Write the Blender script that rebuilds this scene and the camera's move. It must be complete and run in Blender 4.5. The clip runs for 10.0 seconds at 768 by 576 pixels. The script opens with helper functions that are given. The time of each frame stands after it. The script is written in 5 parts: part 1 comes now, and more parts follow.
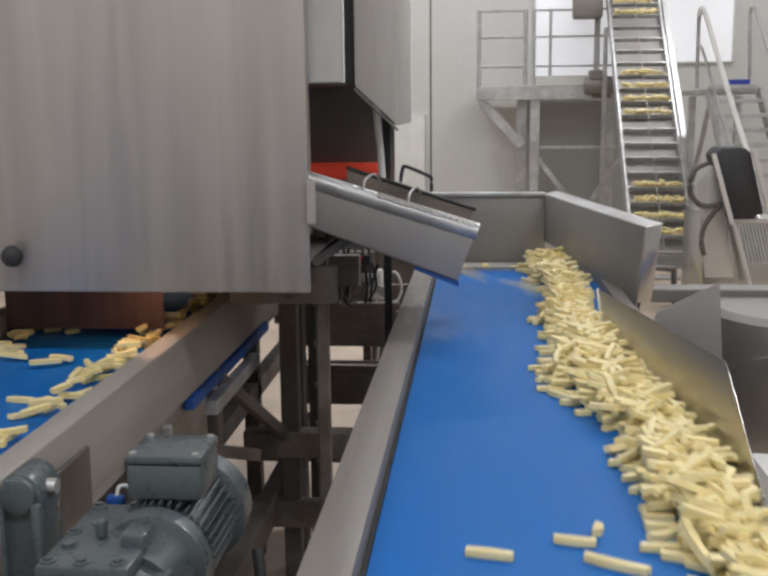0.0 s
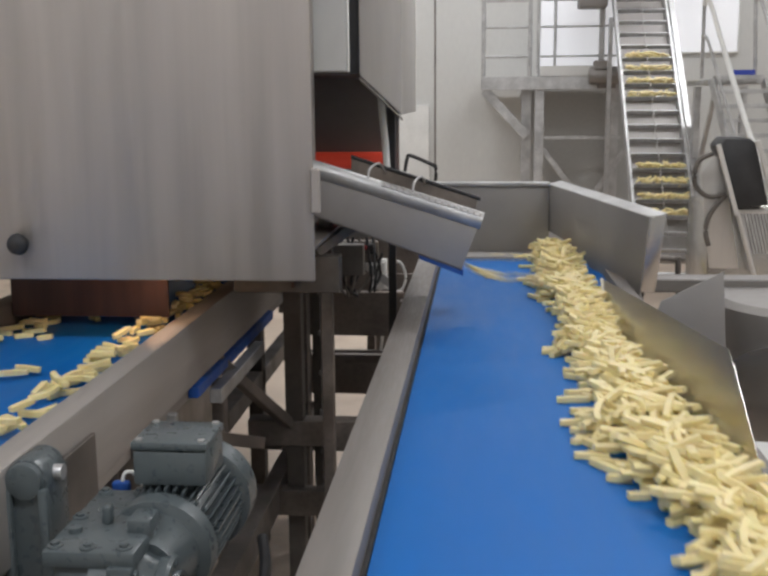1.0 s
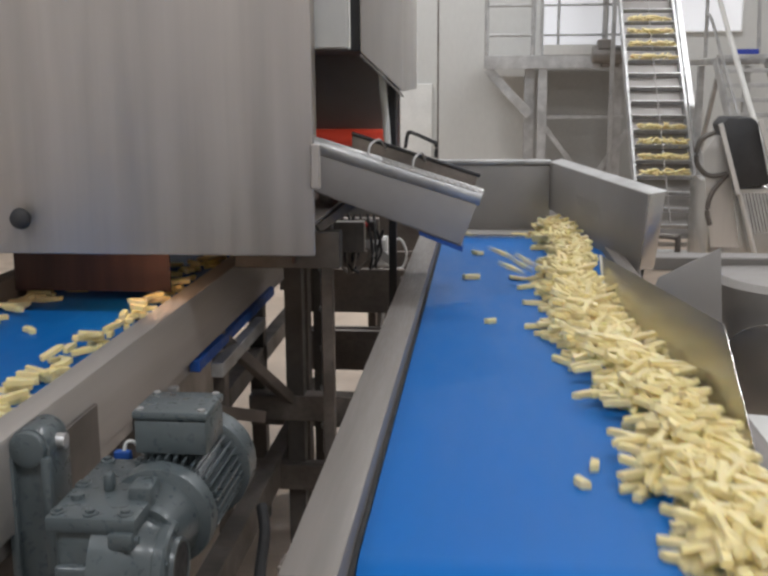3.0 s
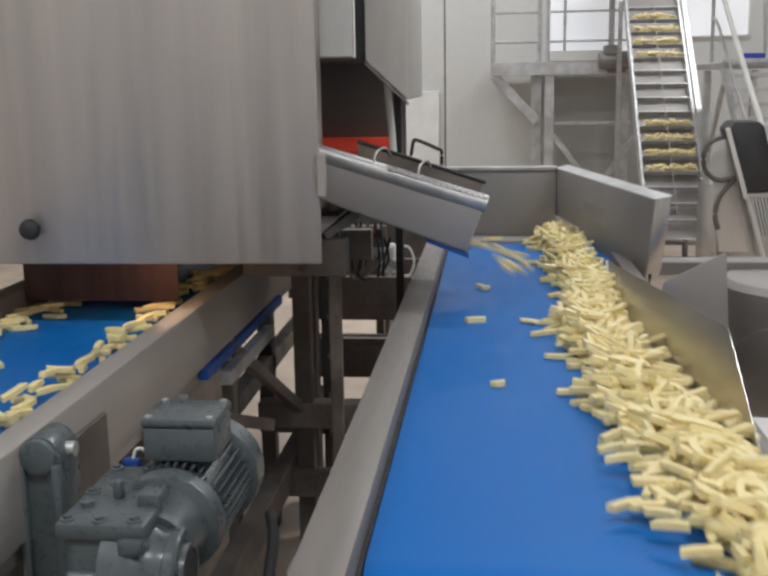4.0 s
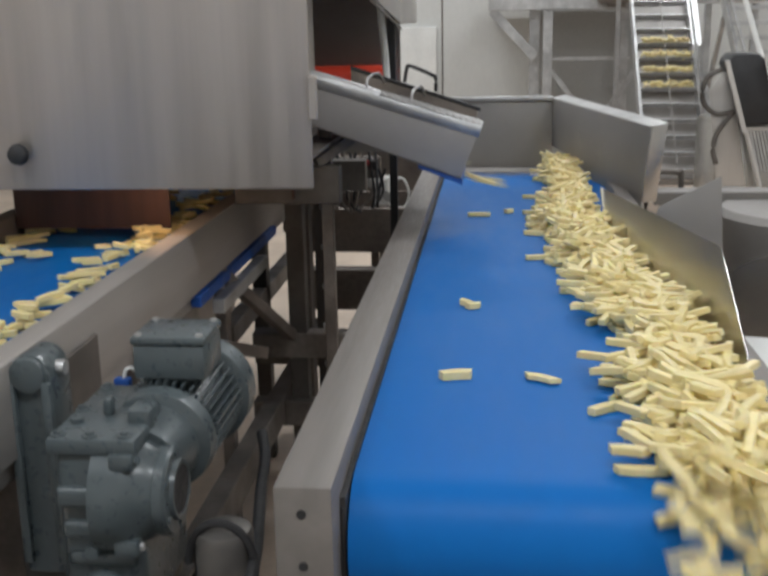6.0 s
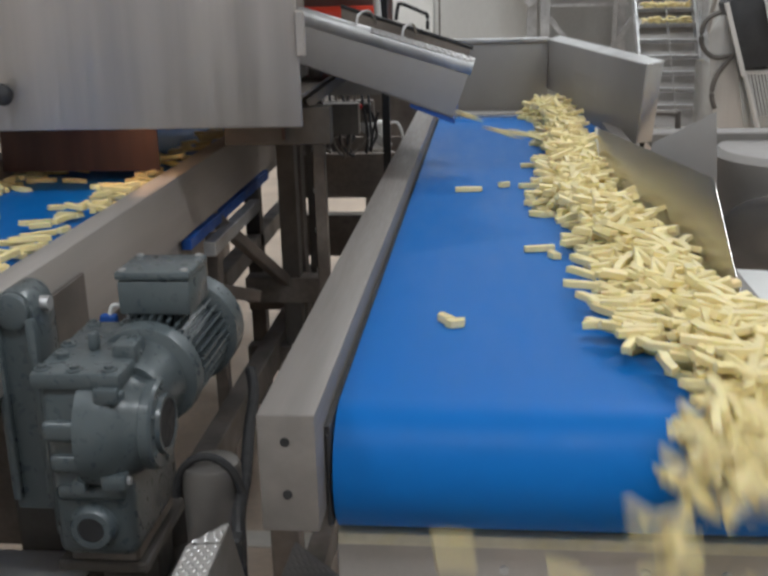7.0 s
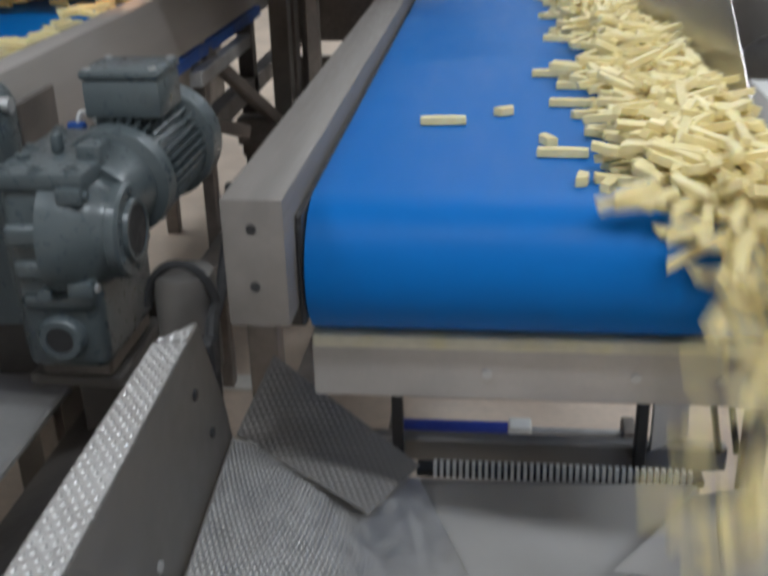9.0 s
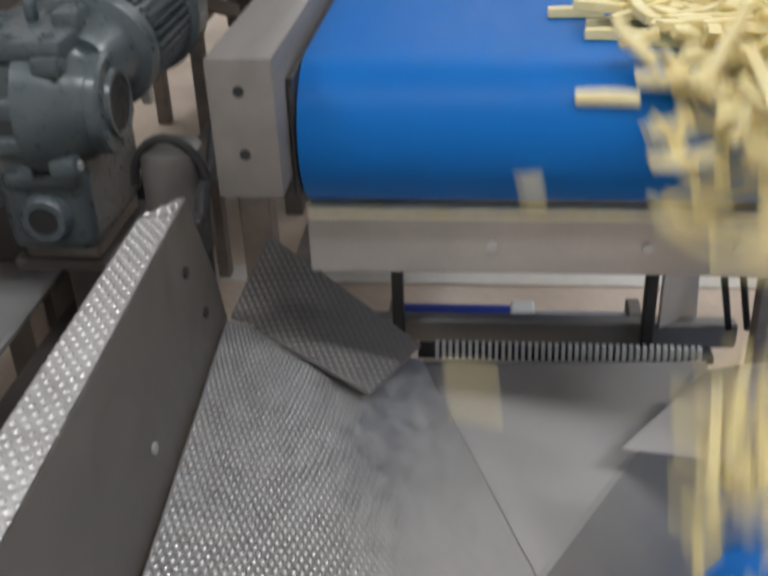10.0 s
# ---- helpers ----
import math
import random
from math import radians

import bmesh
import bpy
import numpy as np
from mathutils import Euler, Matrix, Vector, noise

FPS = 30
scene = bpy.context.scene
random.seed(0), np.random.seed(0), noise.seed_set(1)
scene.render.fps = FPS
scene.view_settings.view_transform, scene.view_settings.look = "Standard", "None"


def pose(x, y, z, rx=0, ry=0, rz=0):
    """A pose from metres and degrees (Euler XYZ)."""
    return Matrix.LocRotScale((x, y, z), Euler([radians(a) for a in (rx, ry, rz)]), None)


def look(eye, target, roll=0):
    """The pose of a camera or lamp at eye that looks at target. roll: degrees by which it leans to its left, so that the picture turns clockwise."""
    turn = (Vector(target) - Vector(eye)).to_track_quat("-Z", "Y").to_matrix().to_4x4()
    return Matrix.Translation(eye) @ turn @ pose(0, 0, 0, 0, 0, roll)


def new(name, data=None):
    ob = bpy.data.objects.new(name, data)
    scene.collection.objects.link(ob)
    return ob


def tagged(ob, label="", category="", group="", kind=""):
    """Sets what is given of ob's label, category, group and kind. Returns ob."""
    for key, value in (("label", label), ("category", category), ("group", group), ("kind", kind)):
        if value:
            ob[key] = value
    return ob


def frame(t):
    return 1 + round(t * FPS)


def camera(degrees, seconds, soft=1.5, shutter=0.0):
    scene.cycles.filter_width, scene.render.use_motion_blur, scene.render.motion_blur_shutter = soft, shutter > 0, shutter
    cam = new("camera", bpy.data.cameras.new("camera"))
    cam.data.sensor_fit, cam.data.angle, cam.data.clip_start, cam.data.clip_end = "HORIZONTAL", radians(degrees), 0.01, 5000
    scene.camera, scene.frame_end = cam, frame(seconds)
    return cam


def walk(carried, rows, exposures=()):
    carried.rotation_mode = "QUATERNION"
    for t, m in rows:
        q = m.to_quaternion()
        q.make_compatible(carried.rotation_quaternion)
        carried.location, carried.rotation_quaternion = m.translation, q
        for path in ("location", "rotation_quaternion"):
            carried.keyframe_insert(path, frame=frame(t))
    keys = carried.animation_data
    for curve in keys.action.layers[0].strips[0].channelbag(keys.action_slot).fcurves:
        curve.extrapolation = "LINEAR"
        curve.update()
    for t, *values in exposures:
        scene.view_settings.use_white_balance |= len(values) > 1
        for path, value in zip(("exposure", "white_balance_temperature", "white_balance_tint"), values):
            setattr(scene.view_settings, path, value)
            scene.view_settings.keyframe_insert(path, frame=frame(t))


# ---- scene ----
cam = camera(41.0, 10.0, soft=2.8, shutter=1.0)
PATH = [
    (0, (0.14, -0.939, 1.543), (-0.04, 1.023, 1.196), -0.6),
    (0.5, (0.135, -0.939, 1.542), (-0.046, 1.02, 1.181), -0.4),
    (1, (0.139, -0.945, 1.54), (-0.048, 1.013, 1.175), -0.5),
    (1.5, (0.142, -0.948, 1.535), (-0.054, 1.006, 1.158), -0.5),
    (2, (0.144, -0.958, 1.539), (-0.047, 0.996, 1.158), -0.5),
    (2.5, (0.145, -0.962, 1.533), (-0.043, 0.987, 1.125), -0.2),
    (4, (0.156, -0.976, 1.534), (-0.055, 0.975, 1.146), -1.0),
    (4.5, (0.157, -0.982, 1.532), (-0.059, 0.966, 1.134), -1.1),
    (5, (0.161, -0.981, 1.527), (-0.05, 0.965, 1.116), -1.1),
    (6.5, (0.173, -0.967, 1.479), (-0.033, 0.945, 0.931), -1.2),
    (7, (0.183, -0.962, 1.463), (-0.023, 0.94, 0.879), -1.6),
    (7.5, (0.187, -0.953, 1.443), (-0.009, 0.939, 0.824), -1.5),
    (8, (0.195, -0.943, 1.415), (0.005, 0.93, 0.74), -1.4),
    (8.5, (0.203, -0.93, 1.389), (0.001, 0.921, 0.66), -1.4),
    (9, (0.209, -0.915, 1.346), (-0.01, 0.902, 0.539), -1.6),
    (9.5, (0.209, -0.903, 1.323), (-0.013, 0.873, 0.43), -1.9),
    (10, (0.202, -0.877, 1.297), (-0.009, 0.851, 0.312), -2.5),
]
walk(cam, [(t, look(eye, target, roll)) for t, eye, target, roll in PATH], [(0.0, 0.03, 6500, 10), (2.5, 0.03, 6500, 10), (5.0, 0.03, 6400, 8), (7.0, 0.03, 6280, 7), (9.2, 0.08, 6050, 6), (10.0, 0.17, 6350, 9)])

# ---- world and light ----
world = bpy.data.worlds.new("hall_air")
scene.world = world
world.use_nodes = True
world.node_tree.nodes["Background"].inputs[0].default_value = (0.80, 0.88, 1.0, 1)
world.node_tree.nodes["Background"].inputs[1].default_value = 0.08

LAMPS = [(-2.6, -1.6, 55), (0.6, -1.6, 50), (3.2, -1.4, 48), (-2.6, 3.2, 46), (0.9, 3.6, 42), (3.2, 3.6, 48), (-1.0, 8.4, 58), (2.4, 8.4, 40)]
CEIL = 4.6
for lx, ly, watts in LAMPS:
    ld = bpy.data.lights.new("ceiling_lamp_light", "AREA")
    ld.shape, ld.size, ld.size_y, ld.energy = "RECTANGLE", 1.5, 0.35, watts
    ld.color = (0.975, 0.99, 1.02)
    lo = new("ceiling_lamp_light", ld)
    lo.matrix_world = pose(lx, ly, CEIL - 0.13)


# ---- small building helpers ----
def link(tree, a, b):
    tree.links.new(a, b)


def mat(name, base, rough=0.5, metal=0.0, var=0.12, scale=6.0, fine=60.0, bump=0.02, stretch=(1, 1, 1), stain=None, stain_amt=0.35,
        rough_var=0.12, spec=0.5, coat=0.0, random_amt=0.0, sss=0.0):
    """A surface with variation at two scales, wear in its gloss and fine relief."""
    m = bpy.data.materials.new(name)
    m.use_nodes = True
    nt = m.node_tree
    b = nt.nodes["Principled BSDF"]
    tc = nt.nodes.new("ShaderNodeTexCoord")
    mp = nt.nodes.new("ShaderNodeMapping")
    mp.inputs["Scale"].default_value = stretch
    link(nt, tc.outputs["Object"], mp.inputs["Vector"])
    n1 = nt.nodes.new("ShaderNodeTexNoise")
    n1.inputs["Scale"].default_value, n1.inputs["Detail"].default_value = scale, 4
    n2 = nt.nodes.new("ShaderNodeTexNoise")
    n2.inputs["Scale"].default_value, n2.inputs["Detail"].default_value = fine, 5
    link(nt, mp.outputs[0], n1.inputs["Vector"])
    link(nt, mp.outputs[0], n2.inputs["Vector"])
    r1 = nt.nodes.new("ShaderNodeMapRange")
    r1.inputs[1].default_value, r1.inputs[2].default_value = 0.3, 0.7
    r1.inputs[3].default_value, r1.inputs[4].default_value = 1 - var, 1 + var
    link(nt, n1.outputs["Fac"], r1.inputs[0])
    r2 = nt.nodes.new("ShaderNodeMapRange")
    r2.inputs[1].default_value, r2.inputs[2].default_value = 0.3, 0.7
    r2.inputs[3].default_value, r2.inputs[4].default_value = 1 - var * 0.5, 1 + var * 0.5
    link(nt, n2.outputs["Fac"], r2.inputs[0])
    mul = nt.nodes.new("ShaderNodeMath")
    mul.operation = "MULTIPLY"
    link(nt, r1.outputs[0], mul.inputs[0])
    link(nt, r2.outputs[0], mul.inputs[1])
    last = mul.outputs[0]
    if random_amt:
        oi = nt.nodes.new("ShaderNodeNewGeometry")
        rr = nt.nodes.new("ShaderNodeMapRange")
        rr.inputs[3].default_value, rr.inputs[4].default_value = 1 - random_amt, 1 + random_amt
        link(nt, oi.outputs["Random Per Island"], rr.inputs[0])
        m2 = nt.nodes.new("ShaderNodeMath")
        m2.operation = "MULTIPLY"
        link(nt, last, m2.inputs[0])
        link(nt, rr.outputs[0], m2.inputs[1])
        last = m2.outputs[0]
    vm = nt.nodes.new("ShaderNodeVectorMath")
    vm.operation = "SCALE"
    vm.inputs[0].default_value = base
    link(nt, last, vm.inputs["Scale"])
    col = vm.outputs[0]
    if stain:
        n3 = nt.nodes.new("ShaderNodeTexNoise")
        n3.inputs["Scale"].default_value, n3.inputs["Detail"].default_value = scale * 1.7, 6
        link(nt, tc.outputs["Object"], n3.inputs["Vector"])
        r3 = nt.nodes.new("ShaderNodeMapRange")
        r3.inputs[1].default_value, r3.inputs[2].default_value = 0.5, 0.75
        r3.inputs[3].default_value, r3.inputs[4].default_value = 0, stain_amt
        link(nt, n3.outputs["Fac"], r3.inputs[0])
        mx = nt.nodes.new("ShaderNodeMix")
        mx.data_type = "RGBA"
        link(nt, r3.outputs[0], mx.inputs[0])
        link(nt, col, mx.inputs[6])
        mx.inputs[7].default_value = (*stain, 1)
        col = mx.outputs[2]
    link(nt, col, b.inputs["Base Color"])
    rg = nt.nodes.new("ShaderNodeMapRange")
    rg.inputs[1].default_value, rg.inputs[2].default_value = 0.3, 0.7
    rg.inputs[3].default_value, rg.inputs[4].default_value = max(0.03, rough - rough_var), min(1, rough + rough_var)
    link(nt, n2.outputs["Fac"], rg.inputs[0])
    link(nt, rg.outputs[0], b.inputs["Roughness"])
    b.inputs["Metallic"].default_value = metal
    b.inputs["Specular IOR Level"].default_value = spec
    b.inputs["Coat Weight"].default_value = coat
    b.inputs["Coat Roughness"].default_value = 0.15
    if sss:
        b.inputs["Subsurface Weight"].default_value = sss
        b.inputs["Subsurface Radius"].default_value = (0.004, 0.003, 0.001)
        b.inputs["Subsurface Scale"].default_value = 1.0
    if bump:
        bp = nt.nodes.new("ShaderNodeBump")
        bp.inputs["Strength"].default_value, bp.inputs["Distance"].default_value = bump, 0.01
        link(nt, n2.outputs["Fac"], bp.inputs["Height"])
        link(nt, bp.outputs[0], b.inputs["Normal"])
    return m


def glow(name, colour, strength):
    m = bpy.data.materials.new(name)
    m.use_nodes = True
    nt = m.node_tree
    b = nt.nodes["Principled BSDF"]
    b.inputs["Base Color"].default_value = (*colour, 1)
    b.inputs["Emission Color"].default_value = (*colour, 1)
    b.inputs["Emission Strength"].default_value = strength
    return m


PALE_STEEL = mat("pale_satin_steel", (0.60, 0.58, 0.555), 0.48, 0.4, 0.06, 1.5, 12, 0.01, (6, 6, 0.4), rough_var=0.06)
STEEL = mat("brushed_stainless", (0.50, 0.463, 0.434), 0.5, 0.72, 0.12, 1.2, 5.0, 0.02, (9, 9, 0.35), rough_var=0.10)
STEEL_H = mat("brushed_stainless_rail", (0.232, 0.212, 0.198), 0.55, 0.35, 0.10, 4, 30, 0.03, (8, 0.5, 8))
PLATE = mat("satin_stainless_plate", (0.56, 0.545, 0.525), 0.25, 0.95, 0.02, 1.5, 20, 0.0, (1, 0.25, 1), rough_var=0.0)
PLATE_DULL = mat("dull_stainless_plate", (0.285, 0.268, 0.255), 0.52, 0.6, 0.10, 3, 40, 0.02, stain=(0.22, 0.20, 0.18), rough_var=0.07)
DIMPLE = mat("dimpled_stainless", (0.52, 0.51, 0.50), 0.40, 0.8, 0.10, 5, 50, 0.02)
GALV = mat("galvanised_steel", (0.52, 0.52, 0.52), 0.45, 0.7, 0.18, 9, 40, 0.03)
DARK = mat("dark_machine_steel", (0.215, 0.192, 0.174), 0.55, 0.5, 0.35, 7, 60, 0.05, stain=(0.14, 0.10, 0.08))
# grimy frame brown; on the chute back and dark screen it paints light and shade
BROWN = mat("grimy_and_shaded_steel", (0.22, 0.190, 0.170), 0.5, 0.6, 0.3, 6, 60, 0.05, stain=(0.10, 0.08, 0.07))
# near black; on headers, skirts and back panel it stands in for shade
BLACK_SHADE = mat("black_and_shaded_steel", (0.115, 0.104, 0.094), 0.6, 0.3, 0.3, 6, 50, 0.04)
BLACK = mat("black_rubber", (0.026, 0.026, 0.028), 0.6, 0, 0.2, 12, 80, 0.03)
BELT = mat("blue_belt", (0.004, 0.138, 0.475), 0.48, 0, 0.05, 1.5, 25, 0.006, (1, 0.25, 1), rough_var=0.05, stain=(0.006, 0.165, 0.53), stain_amt=0.18, spec=0.2)
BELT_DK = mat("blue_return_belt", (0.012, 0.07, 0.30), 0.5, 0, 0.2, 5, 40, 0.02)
FRY = mat("cut_potato", (0.85, 0.72, 0.365), 0.40, 0, 0.05, 40, 300, 0.04, random_amt=0.08, stain=(0.95, 0.88, 0.60), stain_amt=0.5, spec=0.5, sss=0.25)
PAINT = mat("grey_green_enamel", (0.083, 0.102, 0.110), 0.34, 0, 0.10, 7, 70, 0.012, stain=(0.105, 0.13, 0.14), stain_amt=0.3, coat=0.25)
WALL = mat("white_wall_panel", (0.62, 0.62, 0.60), 0.5, 0, 0.05, 0.7, 30, 0.01, (1, 1, 0.4))
WALL_G = mat("grey_wall_panel", (0.40, 0.40, 0.39), 0.5, 0, 0.08, 0.8, 30, 0.01)
FLOOR = mat("beige_floor_coating", (0.57, 0.46, 0.365), 0.42, 0, 0.16, 2.2, 40, 0.03, stain=(0.36, 0.26, 0.19), stain_amt=0.5)
FLOOR_L = mat("pale_floor_strip", (0.66, 0.62, 0.56), 0.4, 0, 0.1, 3, 40, 0.02)
WHITE = mat("white_plastic", (0.78, 0.78, 0.76), 0.4, 0, 0.06, 6, 60, 0.01)
CREAM = mat("cream_scraper_plastic", (0.62, 0.58, 0.46), 0.5, 0, 0.12, 14, 80, 0.02, stain=(0.70, 0.62, 0.25), stain_amt=0.5)
CHROME = mat("polished_steel", (0.62, 0.62, 0.62), 0.18, 1.0, 0.05, 8, 60, 0.0)
CEILM = mat("ceiling_panel", (0.66, 0.66, 0.65), 0.6, 0, 0.05, 0.6, 20, 0.01)
TUBE = glow("lamp_tube", (0.96, 0.98, 1.0), 10)
SKYLT = glow("bright_daylight_panel", (0.95, 0.96, 1.0), 0.24)
REDTUBE = glow("warm_inspection_tube", (1.0, 0.62, 0.36), 100)
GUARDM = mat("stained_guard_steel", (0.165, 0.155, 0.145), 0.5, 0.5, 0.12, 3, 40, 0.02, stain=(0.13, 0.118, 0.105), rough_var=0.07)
TRAYM = mat("matt_tray_steel", (0.36, 0.345, 0.33), 0.6, 0.5, 0.08, 3, 40, 0.01, rough_var=0.06)
RAIL_L = mat("plain_folded_steel", (0.48, 0.45, 0.425), 0.5, 0.5, 0.10, 2, 30, 0.02, (6, 0.4, 6))
CHUTE = mat("satin_chute_steel", (0.36, 0.342, 0.328), 0.58, 0.4, 0.08, 3, 40, 0.02, rough_var=0.06)
# weak red emission for the glow inside the housing
RED_GLOW = glow("red_interior_glow", (1.0, 0.10, 0.055), 0.125)
# dark red-brown that puts the cabinet's red-lit shade into the colour
SHADE_SHEET = mat("dark_shade_sheet", (0.060, 0.028, 0.021), 0.6, 0, 0.25, 6, 60, 0.03, (6, 6, 0.5))
DIMPLE_F = mat("dimpled_flange", (0.56, 0.55, 0.54), 0.42, 0.85, 0.10, 5, 50, 0.02)
BLUEPL = mat("blue_plastic", (0.03, 0.06, 0.40), 0.4, 0, 0.1, 8, 60, 0.01)


def box(x0, y0, z0, x1, y1, z1, bev=0.0, seg=2, bm=None):
    bm = bm or bmesh.new()
    vs = [bm.verts.new((x, y, z)) for x in (x0, x1) for y in (y0, y1) for z in (z0, z1)]
    fs = [bm.faces.new([vs[i] for i in f]) for f in ((0, 1, 3, 2), (4, 6, 7, 5), (0, 4, 5, 1), (2, 3, 7, 6), (0, 2, 6, 4), (1, 5, 7, 3))]
    if bev:
        es = list({e for f in fs for e in f.edges})
        bmesh.ops.bevel(bm, geom=es, offset=bev, segments=seg, affect="EDGES", profile=0.5)
    return bm


def cyl(p, q, r, seg=24, r2=None, bm=None, bev=0.0):
    """A rod from p to q."""
    bm = bm or bmesh.new()
    p, q = Vector(p), Vector(q)
    axis = q - p
    m = Matrix.Translation((p + q) / 2) @ axis.to_track_quat("Z", "Y").to_matrix().to_4x4()
    made = bmesh.ops.create_cone(bm, cap_ends=True, segments=seg, radius1=r, radius2=r if r2 is None else r2, depth=axis.length, matrix=m)
    if bev:
        caps = [f for f in {f for v in made["verts"] for f in v.link_faces} if len(f.verts) == seg]
        es = list({e for f in caps for e in f.edges})
        bmesh.ops.bevel(bm, geom=es, offset=bev, segments=2, affect="EDGES", profile=0.5)
    return bm


def beam(p, q, w, h, bm=None, bev=0.002, up=(0, 0, 1)):
    """A square tube from p to q, w wide, h high."""
    bm = bm or bmesh.new()
    p, q = Vector(p), Vector(q)
    d = (q - p)
    y = d.normalized()
    u = Vector(up)
    if abs(y.dot(u)) > 0.98:
        u = Vector((0, 1, 0))
    x = y.cross(u).normalized()
    z = x.cross(y).normalized()
    b2 = box(-w / 2, 0, -h / 2, w / 2, d.length, h / 2, bev, 1)
    m = Matrix((x, y, z)).transposed().to_4x4()
    m.translation = p
    b2.transform(m)
    return merge(bm, b2)


def merge(a, b):
    me = bpy.data.meshes.new("tmp")
    b.to_mesh(me)
    a.from_mesh(me)
    bpy.data.meshes.remove(me)
    b.free()
    return a


def tube(points, r, seg=10, bm=None):
    """A bent rod through the points."""
    bm = bm or bmesh.new()
    pts = [Vector(p) for p in points]
    rings = []
    for i, p in enumerate(pts):
        d = (pts[min(i + 1, len(pts) - 1)] - pts[max(i - 1, 0)]).normalized()
        q = d.to_track_quat("Z", "Y")
        rings.append([bm.verts.new(p + q @ Vector((r * math.cos(a), r * math.sin(a), 0))) for a in [2 * math.pi * k / seg for k in range(seg)]])
    for a, b in zip(rings, rings[1:]):
        for k in range(seg):
            bm.faces.new((a[k], a[(k + 1) % seg], b[(k + 1) % seg], b[k]))
    bm.faces.new(rings[0][::-1])
    bm.faces.new(rings[-1])
    return bm


def bow(points, steps=6):
    """A smooth line through the points."""
    pts = [Vector(p) for p in points]
    out = []
    for i in range(len(pts) - 1):
        a, b, c, d = pts[max(i - 1, 0)], pts[i], pts[i + 1], pts[min(i + 2, len(pts) - 1)]
        for k in range(steps):
            t = k / steps
            out.append(0.5 * ((2 * b) + (c - a) * t + (2 * a - 5 * b + 4 * c - d) * t * t + (3 * b - a - 3 * c + d) * t ** 3))
    return out + [pts[-1]]


def sheet(corners, thick, bm=None, bev=0.0):
    """A plate with the given corners, thickened to its back."""
    bm = bm or bmesh.new()
    c = [Vector(p) for p in corners]
    n = (c[1] - c[0]).cross(c[2] - c[0]).normalized() * thick
    f = [bm.verts.new(p) for p in c]
    b = [bm.verts.new(p - n) for p in c]
    fs = [bm.faces.new(f), bm.faces.new(b[::-1])]
    k = len(c)
    for i in range(k):
        fs.append(bm.faces.new((f[i], b[i], b[(i + 1) % k], f[(i + 1) % k])))
    if bev:
        bmesh.ops.bevel(bm, geom=list({e for q in fs for e in q.edges}), offset=bev, segments=2, affect="EDGES", profile=0.5)
    return bm


def lathe(profile, p, axis, seg=28, bm=None):
    """A turned body: profile rows (along, radius) from p along the axis."""
    bm = bm or bmesh.new()
    q = Vector(axis).to_track_quat("Z", "Y")
    p = Vector(p)
    rings = [[bm.verts.new(p + q @ Vector((r * math.cos(a), r * math.sin(a), h))) for a in [2 * math.pi * k / seg for k in range(seg)]] for h, r in profile]
    for a, b in zip(rings, rings[1:]):
        for k in range(seg):
            bm.faces.new((a[k], a[(k + 1) % seg], b[(k + 1) % seg], b[k]))
    bm.faces.new(rings[0][::-1])
    bm.faces.new(rings[-1])
    return bm


def dimpled(corners, pitch=0.009, height=0.0016, thick=0.003, per=6, fade=0.0):
    """A four-cornered plate pressed with staggered small bosses, worn away towards b and c by fade."""
    a, b, c, d = [Vector(p) for p in corners]
    nu = max(4, int((b - a).length / pitch * per))
    nv = max(4, int((d - a).length / pitch * per))
    lu, lv = (b - a).length, (d - a).length
    n = (b - a).cross(d - a).normalized()
    verts, faces = [], []
    for j in range(nv + 1):
        for i in range(nu + 1):
            u, v = i / nu, j / nv
            p = a * (1 - u) * (1 - v) + b * u * (1 - v) + c * u * v + d * (1 - u) * v
            s, t = u * lu / pitch, v * lv / pitch
            h = max(0.0, math.cos(math.pi * s) * math.cos(math.pi * t) - 0.15) / 0.85
            worn = 1.0 - fade * min(1.0, max(0.0, (u - 0.34) / 0.30))
            q = p + n * height * worn * h ** 0.8
            verts.append(tuple(q))
    for j in range(nv):
        for i in range(nu):
            k = j * (nu + 1) + i
            faces.append((k, k + 1, k + nu + 2, k + nu + 1))
    k0 = len(verts)
    verts += [tuple(p - n * thick) for p in (a, b, c, d)]
    w = nu + 1
    kb, nb = len(verts), 12
    for i in range(nb + 1):
        verts += [tuple(a.lerp(b, i / nb) - n * thick), tuple(d.lerp(c, i / nb) - n * thick)]
    faces += [(kb + 2 * i + 1, kb + 2 * i + 3, kb + 2 * i + 2, kb + 2 * i) for i in range(nb)]
    faces += [(nu, 0, k0, k0 + 1), (nv * w + nu, nu, k0 + 1, k0 + 2), (nv * w, nv * w + nu, k0 + 2, k0 + 3), (0, nv * w, k0 + 3, k0)]
    me = bpy.data.meshes.new("dimpled")
    me.from_pydata(verts, [], faces)
    bm = bmesh.new()
    bm.from_mesh(me)
    bpy.data.meshes.remove(me)
    return bm


def smooth_by_angle(me, deg=35):
    for poly in me.polygons:
        poly.use_smooth = True
    me.set_sharp_from_angle(angle=radians(deg))


def mesh_of(name, bm, material, deg=35):
    bmesh.ops.recalc_face_normals(bm, faces=bm.faces)
    me = bpy.data.meshes.new(name)
    bm.to_mesh(me)
    bm.free()
    me.materials.append(material)
    smooth_by_angle(me, deg)
    return me


